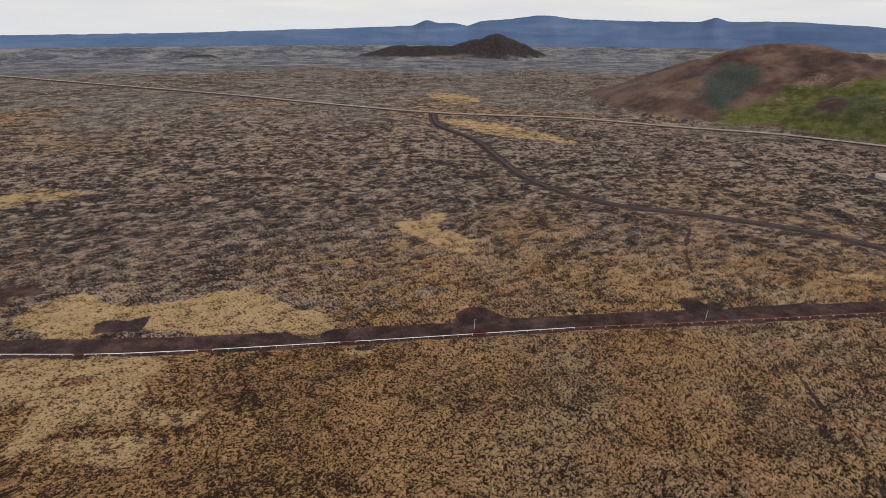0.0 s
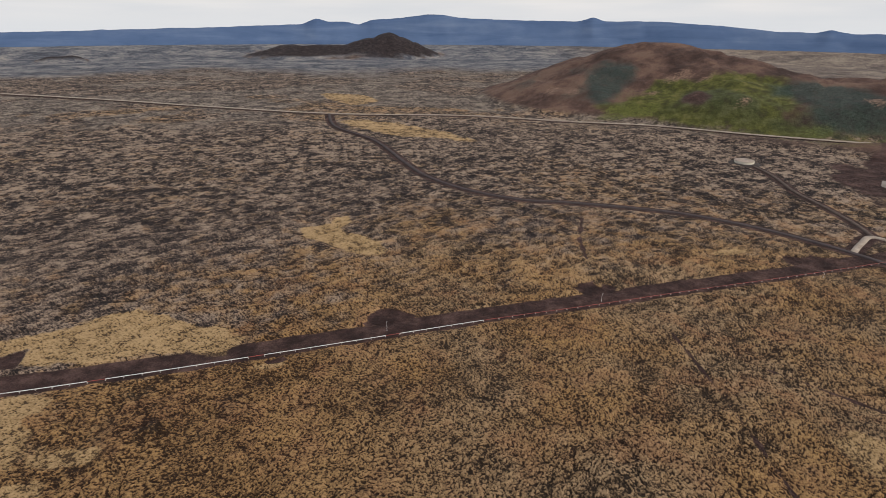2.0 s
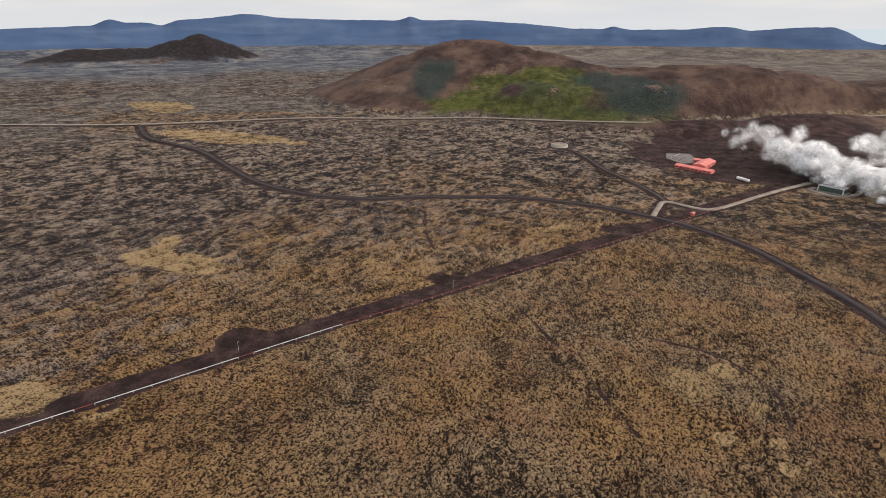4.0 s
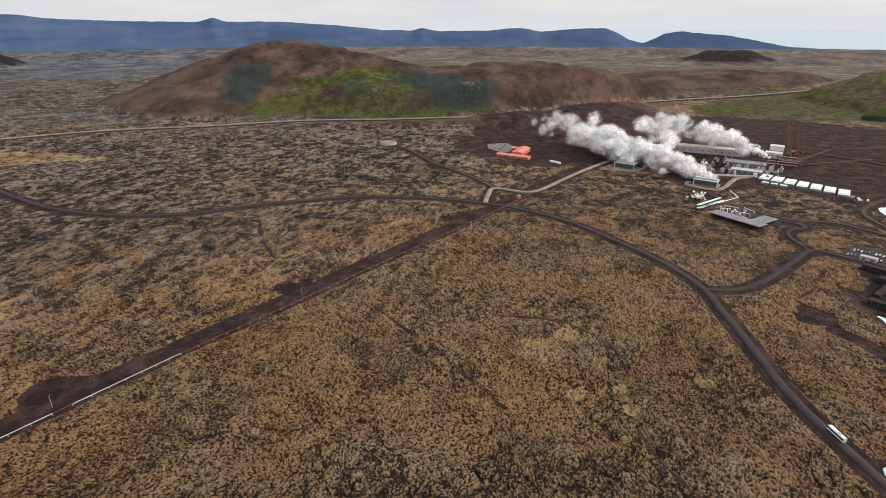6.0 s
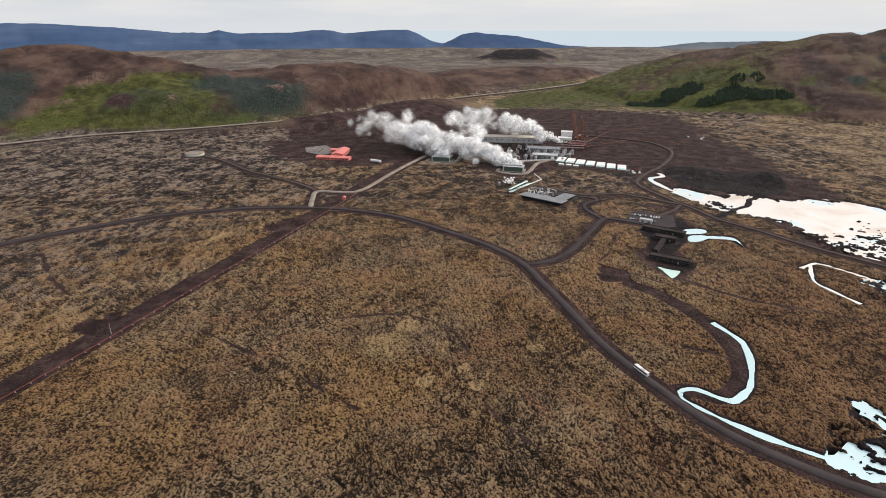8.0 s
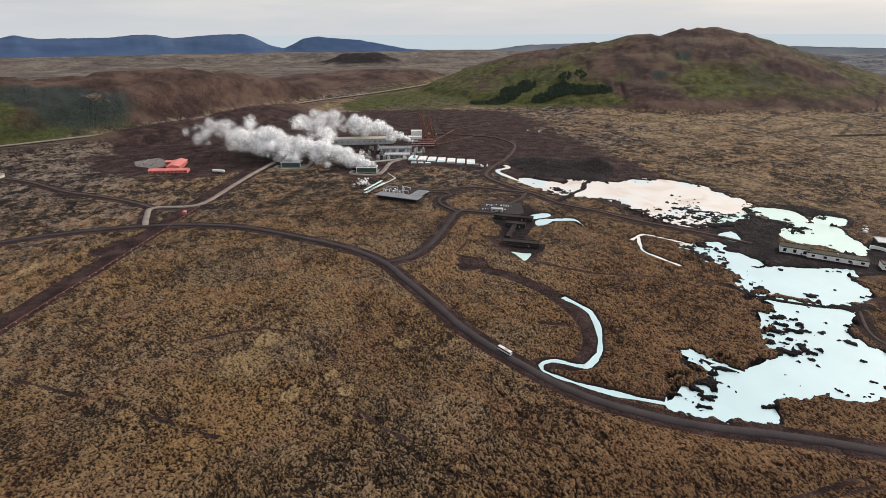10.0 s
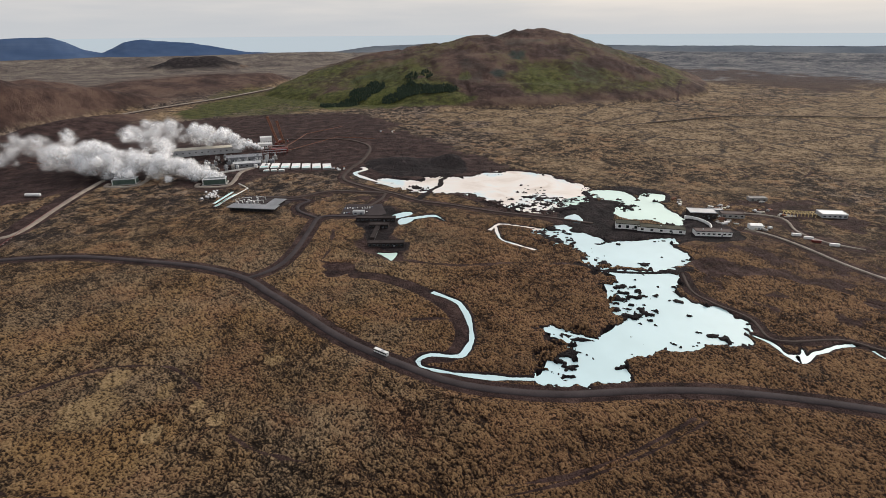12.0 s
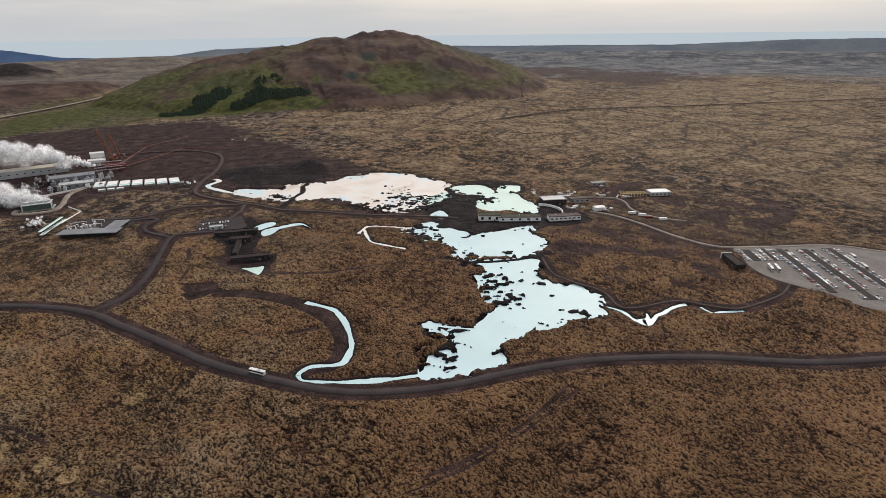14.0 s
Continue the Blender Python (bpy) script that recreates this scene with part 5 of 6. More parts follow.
M_LOT = plain("worn_asphalt", (0.105, 0.092, 0.086), (0.18, 0.162, 0.150), 0.3, 0.9, bump=0.2)
M_BED = plain("dark_lava_gravel", (0.016, 0.013, 0.013), (0.042, 0.034, 0.032), 0.8, 0.95, bump=0.5)
slab("pavement_car_park", CAR_PARK, 0.40, M_LOT, "wide grey asphalt car park", "car park", 1.2, 12)
RUN, ACROSS = Vector((-0.90, 0.43)).normalized(), Vector((0.43, 0.90)).normalized()
ROW_ANGLE = math.degrees(math.atan2(RUN.y, RUN.x))
STRIPS = [(-250, 352, 378, 8), (-268, 345, 374, 3.5), (-284, 277, 368, 6.5), (-309, 256, 358, 6.5), (-335, 252, 350, 6)]
first_car = None
for offset, x0, x1, half in STRIPS:
    # the strip's ends, at the two given distances east
    ends = []
    for ex in (x0, x1):
        ends.append(Vector((ex, (offset * 0.9975 - 0.43 * ex) / 0.90)))
    e0, e1 = ends
    span = (e1 - e0).length
    bed = thing("planting_bed", "long dark lava gravel bed between car rows", "planting bed", (e0.x + e1.x) / 2, (e0.y + e1.y) / 2, 0.38, math.degrees(math.atan2((e1 - e0).y, (e1 - e0).x)), "car park beds")
    part("bed", box(span, half, 0.5, (0, 0, 0), 0.2), M_BED, bed)
    part("kerb", box(span + 0.6, half + 0.6, 0.22, (0, 0, -0.05), 0.05), M_CONCRETE, bed, "grey concrete kerb")
    for side in (-1, 1):
        for k in range(int(span / 2.9)):
            if random.random() < 0.34:
                continue
            c = e0 + (e1 - e0) * ((k + 0.5) * 2.9 / span) + ACROSS * side * (half / 2 + 2.9)
            rz = ROW_ANGLE + (90 if side > 0 else -90) + random.uniform(-2, 2)
            if first_car is None:
                first_car = build_car(c.x, c.y, rz)
            else:
                copy_thing(first_car, pose(c.x, c.y, 0.42, 0, 0, rz))
build_coach(334, -441, 147, "white coach parked beside the car park drive", 13)
build_coach(331, -446, 147, "second white coach parked in the drive", 13)
build_coach(305, -524, 150, "white coach among parked cars", 10)
build_coach(325, -538, 150, "small white bus among parked cars", 8)
build_coach(331, 17, 49, "white coach driving on the dark asphalt road", 12, 0.34)

# car park shelter: dark low building with a white gable
shelter = building("shelter_building", "low dark timber shelter with white end wall", 356, -419, 160, 28, 9, 4.5, M_DARK, M_DARK, windows=5)
part("end_wall", box(0.8, 10.5, 6.2, (-14.5, 0, 0), 0.08), M_WHITE, shelter, "tall white end wall")

# ---- the bath house on the lagoon ----
AX = math.degrees(math.atan2(-314 + 246, 536 - 561))
M_TURF = plain("dark_turf_roof", (0.030, 0.032, 0.022), (0.070, 0.066, 0.046), 0.6, 0.95)
building("bath_house", "long low white bath house with dark turf roof", 551, -292, AX, 50, 13, 4.6, M_WHITE, M_TURF, windows=5, win_h=2.2, vents=1)
building("bath_house_wing", "white bath house wing with dark entrance front", 567, -260, AX, 26, 14, 5.6, M_WHITE, M_TURF, windows=3, win_h=3.4)
building("reception_building", "white reception building with brown flat roof", 533, -342, -102, 38, 12, 5.0, M_WHITE, M_BROWN, windows=7, vents=2)
building("plant_room", "box building with pale grey roof", 594, -363, -103, 30, 18, 7.0, M_DARK, M_LIGHTGREY, windows=5)
building("white_store", "small white metal storage building", 546, -400, -100, 13, 8, 4.5, M_WHITE, M_WHITE, rise=1.2)
building("site_hall", "half-built hall with pale roof panels", 575, -516, -104, 28, 16, 5.0, M_LIGHTGREY, M_WHITE, windows=5)
building("site_hut", "weathered pale concrete hut on the moss", 648, -470, -100, 22, 10, 4.0, M_CONCRETE, M_CONCRETE, windows=3)


def curved_wall():
    root = thing("curved_wall", "curved white garden wall beside the reception", "wall", 566, -336, 0)
    bm = bmesh.new()
    ring = []
    for k in range(25):
        a = radians(190 + k * 6.5)
        ring.append([bm.verts.new((r * math.cos(a) * 1.3, r * math.sin(a), z)) for r, z in ((19, -0.5), (19, 3.2), (20, 3.2), (20, -0.5))])
    for p, q in zip(ring[:-1], ring[1:]):
        for k in range(4):
            bm.faces.new((p[k], p[(k + 1) % 4], q[(k + 1) % 4], q[k]))
    bm.faces.new(ring[0])
    bm.faces.new(ring[-1])
    part("wall", bm, M_WHITE, root)
    part("coping", box(3.0, 1.4, 0.3, (-24.5, -3.0, 3.2), 0.05), M_LIGHTGREY, root)


curved_wall()


def scaffold_frame(x, y, rz, n, label):
    """A timber frame under construction: posts, beams and braces."""
    root = thing("timber_frame", label, "building frame", x, y, 0, rz)
    post = beam = None
    for k in range(n):
        for s in (-5, 5):
            m = pose(k * 4.0 - n * 2.0, s, 0)
            post = again("post", post, root, m) if post else part("post", box(0.4, 0.4, 4.4, (0, 0, -0.3), 0.03), M_YELLOW, root)
            post.matrix_basis = m
        m = pose(k * 4.0 - n * 2.0, 0, 4.1)
        beam = again("beam", beam, root, m) if beam else part("beam", box(0.45, 10.8, 0.5, (0, 0, 0), 0.03), M_YELLOW, root)
        beam.matrix_basis = m
    for s in (-5, 5):
        part("rail", box(n * 4.0, 0.35, 0.4, (-2.0, s, 4.6), 0.03), M_YELLOW, root)
    part("floor_slab", box(n * 4.0 + 1, 11.5, 0.4, (-2.0, 0, -0.1), 0.05), M_CONCRETE, root)


scaffold_frame(581, -482, -106, 9, "unfinished yellow timber frame on a slab")

building("brown_hall", "low hall with rust brown roof in the work yard", 588, -398, -104, 26, 12, 5.0, M_CONCRETE, M_BROWN, windows=4)
building("annex_hall", "grey annex beside the curved garden wall", 606, -388, -104, 16, 9, 4.0, M_LIGHTGREY, M_GREY, windows=3)


def stack(x, y, rz, w, d, n, mat, label):
    """Building material in layers on two bearers."""
    root = thing("material_stack", label, "stack", x, y, 0, rz, "stacks in the work yard")
    for s in (-1, 1):
        part("bearer", box(0.3, d, 0.45, (s * w * 0.33, 0, -0.2), 0.03), M_DARK, root)
    for k in range(n):
        part("layer", box(w - 0.3 * (k % 2), d - 0.4 * k * 0.5, 0.45, (0.2 * (k % 2), 0, 0.25 + 0.47 * k), 0.05), mat, root)


rng_yard = random.Random(31)
for cx, cy, sx, sy, count in ((578, -378, 16, 14, 14), (597, -454, 14, 16, 14), (655, -372, 16, 12, 6), (622, -408, 12, 14, 8), (648, -466, 12, 8, 5), (545, -412, 10, 14, 6), (1250, 12, 14, 16, 6), (900, 90, 12, 12, 6)):
    for k in range(count):
        stack(cx + rng_yard.uniform(-sx, sx), cy + rng_yard.uniform(-sy, sy), rng_yard.uniform(0, 180), rng_yard.uniform(2.5, 7), rng_yard.uniform(1.5, 4), rng_yard.randint(2, 4), rng_yard.choice((M_WHITE, M_CONCRETE, M_CREAM, M_RUST, M_LIGHTGREY)), "layered building material stacked on bearers")


def container(x, y, rz, mat, label):
    root = thing("container", label, "container", x, y, 0, rz, "containers in the yard")
    part("body", box(9.0, 2.6, 2.7, (0, 0, 0), 0.08), mat, root)
    for s in (-1, 1):
        part("door", box(0.12, 1.15, 2.4, (4.54, 0.62 * s, 0.12), 0.02), M_GREY, root)
    for k in range(7):
        part("rib", box(0.18, 2.72, 2.5, (-3.6 + 1.2 * k, 0, 0.1), 0.02), mat, root)


for x, y, mat, label in ((519, -430, M_WHITE, "white steel container beside the track"), (508, -436, M_WHITE, "white steel container beside the track"), (498, -437, M_DARKRED, "dark red steel container beside the track"), (486, -448, M_WHITE, "white steel container beside the track")):
    container(x, y, -110, mat, label)

# ---- the spa hotel in its dark hollow ----
building("spa_hotel_wing", "long low dark timber hotel wing", 624, 26, -98, 46, 9, 4.0, M_DARK, M_DARK, windows=9)
building("spa_hotel_court", "dark timber hotel block round a courtyard", 600, 22, -98, 22, 10, 4.0, M_DARK, M_DARK, windows=5)
building("spa_hotel_link", "narrow dark glazed corridor between hotel wings", 575, 26, 172, 40, 4.5, 3.4, M_DARK, M_DARK, windows=8)
building("spa_hotel_rooms", "dark hotel bedroom wing above the pool", 540, 14, -96, 38, 9, 4.2, M_DARK, M_DARK, windows=8, win_h=2.0)
building("spa_hotel_store", "small pale grey hotel service building", 652, 48, -95, 14, 6, 3.5, M_LIGHTGREY, M_LIGHTGREY, windows=2)
slab("pavement_spa", [(642, 72), (636, 30), (650, 14), (690, 20), (694, 66)], 0.24, M_ASPHALT, "dark asphalt hotel car park", "car park", 0.8)
for k in range(12):
    for rowx, rz in ((656, 0), (674, 180)):
        if random.random() < 0.8:
            copy_thing(first_car, pose(rowx, 66 - k * 3.1, 0.26, 0, 0, rz + random.uniform(-3, 3)))

# ---- the low grey visitor building ----
vis = thing("visitor_building", "low L-shaped building with grey metal roof", "building", 684, 182, 0, 0)
for nm, bm, mat in (("wall", box(13, 58, 4.6, (0, 0, -0.3), 0.05, rz=-14), M_DARK), ("roof", box(18, 64, 0.7, (0, 0, 4.4), 0.12, rz=-14), M_GREY), ("side_wall", box(26, 13, 4.6, (16, -25, -0.3), 0.05, rz=-14), M_DARK), ("side_roof", box(30, 17, 0.7, (16, -25, 4.46), 0.12, rz=-14), M_GREY)):
    part(nm, bm, mat, vis)
for k in range(9):
    part("window", box(0.12, 4.2, 2.4, (-6.6 - 0.0, -24 + k * 6, 1.0), 0.02), M_GLASS, vis).matrix_basis = pose(0, 0, 0, 0, 0, -14)
slab("pavement_visitor", [(692, 150), (712, 140), (742, 150), (752, 205), (716, 216), (700, 180)], 0.22, M_ASPHALT, "dark asphalt yard", "yard", 0.8)
for k, (px, py, ln) in enumerate(((722, 226, 58), (734, 232, 56), (712, 228, 34))):
    st = thing("glass_canopy", "long slim white and turquoise glazed canopy", "canopy", px, py, 0, -12 + 2 * k, "slanting canopies")
    part("roof", box(ln, 3.6, 0.4, (0, 0, 3.4), 0.08), M_WHITE, st)
    part("glazing", box(ln - 2, 2.4, 0.14, (0, 0, 3.81), 0.02), M_TEAL, st, "turquoise glass strip")
    for e in range(6):
        part("post", box(0.3, 0.3, 3.7, (e * ln / 6 - ln * 0.42, 0, -0.3), 0.02), M_GREY, st)
rng_court = random.Random(44)


def court_tank(x, y, h):
    root = thing("court_tank", "upright silver tank in the visitor building court", "tank", x, y, 0.2, 0, "tanks in the court")
    part("shell", drum(1.5, h, (0, 0, 0), 18), M_LIGHTGREY, root)
    part("cap", drum(1.5, 0.5, (0, 0, h), 18, 0.7), M_WHITE, root, "pale domed cap")
    part("base", drum(1.9, 0.4, (0, 0, -0.3), 18), M_CONCRETE, root)


def court_pipe(x, y, rz, run, height):
    root = thing("court_pipe", "bright bent pipe crossing the court", "pipe", x, y, 0.2, rz, "pipes in the court")
    part("riser", drum(0.35, height, (0, 0, -0.2), 12), M_WHITE, root)
    part("run", drum(0.35, run, (0, 0, height - 0.2), 12, rot=pose(0, 0, 0, 0, 90, 0)), M_WHITE, root)
    part("drop", drum(0.35, height, (run, 0, -0.2), 12), M_WHITE, root)


for px, py in ((706, 186), (711, 191), (703, 194), (716, 184), (720, 196), (728, 186)):
    court_tank(px, py, rng_court.uniform(3.0, 6.0))
for px, py, turn in ((700, 176, 70), (706, 200, 20), (714, 176, 95), (722, 202, 140), (730, 176, 60), (698, 204, 10), (734, 196, 100), (718, 210, 30)):
    court_pipe(px, py, turn, rng_court.uniform(9, 20), rng_court.uniform(2.5, 4.5))
vm = thing("pipe_bridge", "thin white V-shaped pipe bridge on posts", "pipe", 770, 208, 0)
part("pipe", drum(0.6, 34, (0, 0, 6.0), 10, rot=pose(0, 0, 0, 0, 90, 35)), M_WHITE, vm)
part("pipe", drum(0.6, 46, (0, 0, 6.0), 10, rot=pose(0, 0, 0, 0, 90, 166)), M_WHITE, vm)
for px, py in ((0, 0), (26, 18), (-42, 10.5), (-20, 5)):
    part("post", box(0.5, 0.5, 6.2, (px, py, -0.4), 0.03), M_GREY, vm)

# ---- the power plant ----
def cooling_block(x, y, rz, label):
    root = thing("cooling_tower", label, "cooling tower", x, y, 0.3, rz, "cooling towers")
    part("plinth", box(22, 36, 1.0, (0, 0, -0.4), 0.1), M_CONCRETE, root)
    part("wall", box(17, 31, 7.0, (0, 0, 0.5), 0.1), M_GREEN, root, "dark green louvred wall")
    part("roof_deck", box(18.5, 32.5, 0.6, (0, 0, 7.5), 0.08), M_LIGHTGREY, root)
    for k in range(4):
        part("fan_stack", drum(3.2, 2.2, (0, -11.4 + 7.6 * k, 8.1), 24, 3.6), M_LIGHTGREY, root)
    for k in range(7):
        part("louvre", box(0.5, 30.2, 0.28, (-8.7, 0, 1.0 + k * 0.92), 0.03), M_GREEN, root)
    for e in (-1, 1):
        part("corner_post", box(1.0, 1.0, 8.4, (-8.9, e * 15.9, 0), 0.06), M_WHITE, root)


TOWER_LOOP = [(0, 24), (-14, 22), (-19, 10), (-19, -10), (-14, -22), (0, -24), (14, -24)]
for name, cx, cy, tail in (("road_tower_north", 842, 404, [(30, -18)]), ("road_tower_south", 826, 269, [(32, -22), (60, -22), (92, -40)])):
    ribbon(name, [(cx + 1.15 * px, cy + py) for px, py in TOWER_LOOP + tail], 3.2, 0.25, M_PALE, "pale concrete drive looping round a cooling tower", "road", step=3)
ribbon("road_tower_arm", [(842, 296), (868, 298), (884, 290), (905, 262), (925, 232)], 4.0, 0.27, M_CONCRETE, "pale concrete service drive", "road", step=4)
cooling_block(842, 404, 8, "green louvred cooling tower with white corner posts")
cooling_block(826, 269, 8, "green louvred cooling tower on a pale apron")
building("turbine_hall", "long turbine hall with pale cream roof", 1050, 350, 106, 128, 24, 11.0, M_LIGHTGREY, M_CREAM, rise=2.5, windows=12, vents=6)
building("pump_house", "long low grey pump house", 906, 350, 96, 96, 13, 5.0, M_LIGHTGREY, M_CONCRETE, windows=10, vents=3)
building("heat_exchanger_hall", "dark grey process hall with many vents", 978, 262, 102, 60, 26, 9.0, M_GREY, M_GREY, windows=7, vents=6)
building("separator_house", "grey process building beside the basins", 938, 248, 100, 44, 18, 6.0, M_GREY, M_LIGHTGREY, windows=5, vents=5)
building("control_building", "white two-storey control building", 1092, 250, 102, 26, 18, 9.0, M_WHITE, M_WHITE, windows=6)
building("control_tower", "tall white block behind the control building", 1116, 252, 102, 22, 16, 17.0, M_WHITE, M_WHITE, windows=5)
building("old_plant_hall", "cream-roofed hall half hidden in steam", 1010, 430, 104, 70, 20, 8.0, M_LIGHTGREY, M_WHITE, rise=2.0, windows=8)
building("switch_house", "small cream switchgear building", 1072, 300, 104, 18, 10, 6.0, M_WHITE, M_CREAM, windows=3)


def silencer(x, y, h):
    root = thing("steam_silencer", "tall grey metal steam silencer", "silencer", x, y, 0, 0, "silencers")
    part("shell", drum(2.0, h, (0, 0, -0.3), 20), M_LIGHTGREY, root)
    part("rim", drum(2.25, 0.5, (0, 0, h - 0.6), 20), M_GREY, root)
    part("base", drum(2.6, 0.6, (0, 0, -0.3), 20), M_CONCRETE, root)


for k in range(9):
    silencer(950 + (k % 3) * 14 + random.uniform(-2, 2), 222 + (k // 3) * 16, random.uniform(7, 12))


def pipe_rack(x, y, rz, bays, label):
    root = thing("pipe_rack", label, "pipe rack", x, y, 0, rz, "red pipe racks")
    col = beam = None
    for k in range(bays + 1):
        for e in (-3, 3):
            m = pose(k * 6.0 - bays * 3.0, e, 0)
            col = again("column", col, root, m) if col else part("column", box(0.6, 0.6, 10.0, (0, 0, -0.4), 0.04), M_DARKRED, root)
            col.matrix_basis = m
        for h in (4.5, 9.0):
            m = pose(k * 6.0 - bays * 3.0, 0, h)
            beam = again("beam", beam, root, m) if beam else part("beam", box(0.5, 6.6, 0.5, (0, 0, 0), 0.03), M_DARKRED, root)
            beam.matrix_basis = m
    for k, (py, pz) in enumerate(((-2, 5.4), (0, 5.4), (2, 5.4), (-1.4, 9.9), (1.4, 9.9))):
        part("pipe", drum(0.5, bays * 6.0 + 2, (-bays * 3.0 - 1, py, pz), 12, rot=pose(0, 0, 0, 0, 90, 0)), M_DARKRED if k % 2 else M_LIGHTGREY, root)


pipe_rack(1020, 218, 102, 7, "dark red steel pipe rack beside the halls")
pipe_rack(1065, 222, 98, 5, "dark red steel pipe rack behind the control building")
building("red_hall", "dark red steel process building", 1048, 214, 100, 30, 12, 7.0, M_DARKRED, M_DARKRED, windows=4)


def lattice_mast(x, y, height, lean, rz):
    root = thing("lattice_mast", "tall rusty lattice mast leaning over the pipe yard", "mast", x, y, 0, rz, "lattice masts")
    root.matrix_world = pose(x, y, 0, 0, 0, rz) @ pose(0, 0, 0, lean, 0, 0)
    for ex in (-1.6, 1.6):
        for ey in (-1.6, 1.6):
            part("leg", box(0.85, 0.85, height, (ex, ey, -0.5), 0.03), M_RUST, root)
    n = int(height / 4)
    tie = brace = None
    for k in range(n):
        for s in range(4):
            m = pose(0, 0, k * 4.0 + 2, 0, 0, s * 90)
            tie = again("tie", tie, root, m) if tie else part("tie", box(3.4, 0.5, 0.5, (0, 1.6, 0), 0.02), M_RUST, root)
            tie.matrix_basis = m
            m = pose(0, 0, k * 4.0, 0, 0, s * 90)
            if brace is None:
                bm = bmesh.new()
                bmesh.ops.create_cube(bm, size=1.0, matrix=pose(0, 1.6, 2, 0, -math.degrees(math.atan2(4, 3.2)), 0) @ Matrix.Diagonal((5.0, 0.45, 0.45, 1)))
                brace = part("brace", bm, M_RUST, root)
            else:
                brace = again("brace", brace, root, m)
            brace.matrix_basis = m
    part("crown", box(4.2, 4.2, 1.4, (0, 0, height - 1), 0.1), M_RUST, root)


lattice_mast(1108, 226, 60, -16, 0)
lattice_mast(1138, 222, 46, -12, 0)


def basin_unit(x, y, rz, w, d):
    root = thing("settling_basin", "bright white and turquoise covered settling basin", "basin", x, y, 0, rz, "row of basins")
    part("wall", box(d, w, 3.0, (0, 0, -0.6), 0.08), M_CONCRETE, root)
    part("cover", box(d - 1.2, w - 1.2, 0.35, (0, 0, 2.4), 0.1), M_WHITE, root, "bright white cover")
    part("glazing", box(d * 0.22, w - 3, 0.1, (-d * 0.33, 0, 2.76), 0.02), M_TEAL, root, "turquoise strip")


for k in range(7):
    t = k / 6
    basin_unit(928 - 16 * t, 217 - 104 * t, 4 + 4 * t, 14.5, 34)
for k in range(3):
    basin_unit(893, 208 - 12 * k, 5, 9.5, 8)

def equipment(x, y, rz, w, d, ht, mat):
    root = thing("equipment_unit", "small metal process unit on a concrete foot", "equipment", x, y, 0, rz, "process units")
    part("foot", box(w + 0.8, d + 0.8, 0.5, (0, 0, -0.2), 0.05), M_CONCRETE, root)
    part("casing", box(w, d, ht, (0, 0, 0.3), 0.15), mat, root)
    part("duct", drum(min(w, d) * 0.22, ht * 0.5, (w * 0.2, 0, ht + 0.25), 12), M_LIGHTGREY, root)


rng_units = random.Random(12)
for k in range(44):
    equipment(rng_units.uniform(905, 1010), rng_units.uniform(205, 330), rng_units.choice((4, 8, 98)), rng_units.uniform(3, 9), rng_units.uniform(3, 7), rng_units.uniform(2.5, 7), rng_units.choice((M_GREY, M_LIGHTGREY, M_WHITE, M_DARK, M_CONCRETE, M_GREY)))
for k in range(16):
    equipment(rng_units.uniform(1070, 1170), rng_units.uniform(205, 300), 8, rng_units.uniform(4, 9), rng_units.uniform(3, 7), rng_units.uniform(3, 6), rng_units.choice((M_DARKRED, M_CREAM, M_WHITE, M_RUST)))


def ground_pipe(x0, y0, x1, y1, mat, label):
    dx, dy = x1 - x0, y1 - y0
    length = math.hypot(dx, dy)
    root = thing("ground_pipe", label, "pipe", x0, y0, 0, math.degrees(math.atan2(dy, dx)), "surface pipes")
    part("pipe", drum(0.55, length, (0, 0, 1.3), 12, rot=pose(0, 0, 0, 0, 90, 0)), mat, root)
    foot = None
    for k in range(int(length / 14) + 1):
        m = pose(k * 14.0, 0, 0)
        foot = again("support", foot, root, m) if foot else part("support", box(0.6, 1.8, 1.3, (0, 0, -0.3), 0.05), M_CONCRETE, root)
        foot.matrix_basis = m


for a in ((1040, 212, 1190, 120), (1190, 120, 1160, 40), (1060, 216, 1240, 190), (1100, 300, 1250, 360), (930, 470, 1010, 640), (1240, 190, 1330, 120)):
    ground_pipe(*a, M_RUST, "long surface pipe on concrete feet across dark soil")

# round reservoir on its dark mound
tank = thing("round_reservoir", "round pale concrete water reservoir on a dark mound", "tank", 690, 826, 0)
part("mound", drum(30, 2.4, (0, 0, -0.8), 40, 21), M_BED, tank, "dark gravel mound")
part("wall", drum(16, 4.2, (0, 0, 1.4), 48), M_CREAM, tank)
part("roof", drum(16.6, 0.6, (0, 0, 5.6), 48, 15.4), M_PALE, tank)
part("hatch", box(2, 2, 0.8, (5, 3, 6.2), 0.1), M_GREY, tank)

# horizontal white tank
gas = thing("storage_tank", "long white horizontal storage tank on saddles", "tank", 782, 502, 0, 85)
part("shell", drum(2.2, 20, (-10, 0, 3.0), 24, rot=pose(0, 0, 0, 0, 90, 0)), M_WHITE, gas)
for e in (-1, 1):
    part("end_cap", drum(2.2, 1.2, (e * 10, 0, 3.0), 24, 1.0, rot=pose(0, 0, 0, 0, 90 * e, 0)), M_WHITE, gas)
    part("saddle", box(1.0, 3.6, 1.4, (e * 6, 0, -0.2), 0.06), M_CONCRETE, gas)

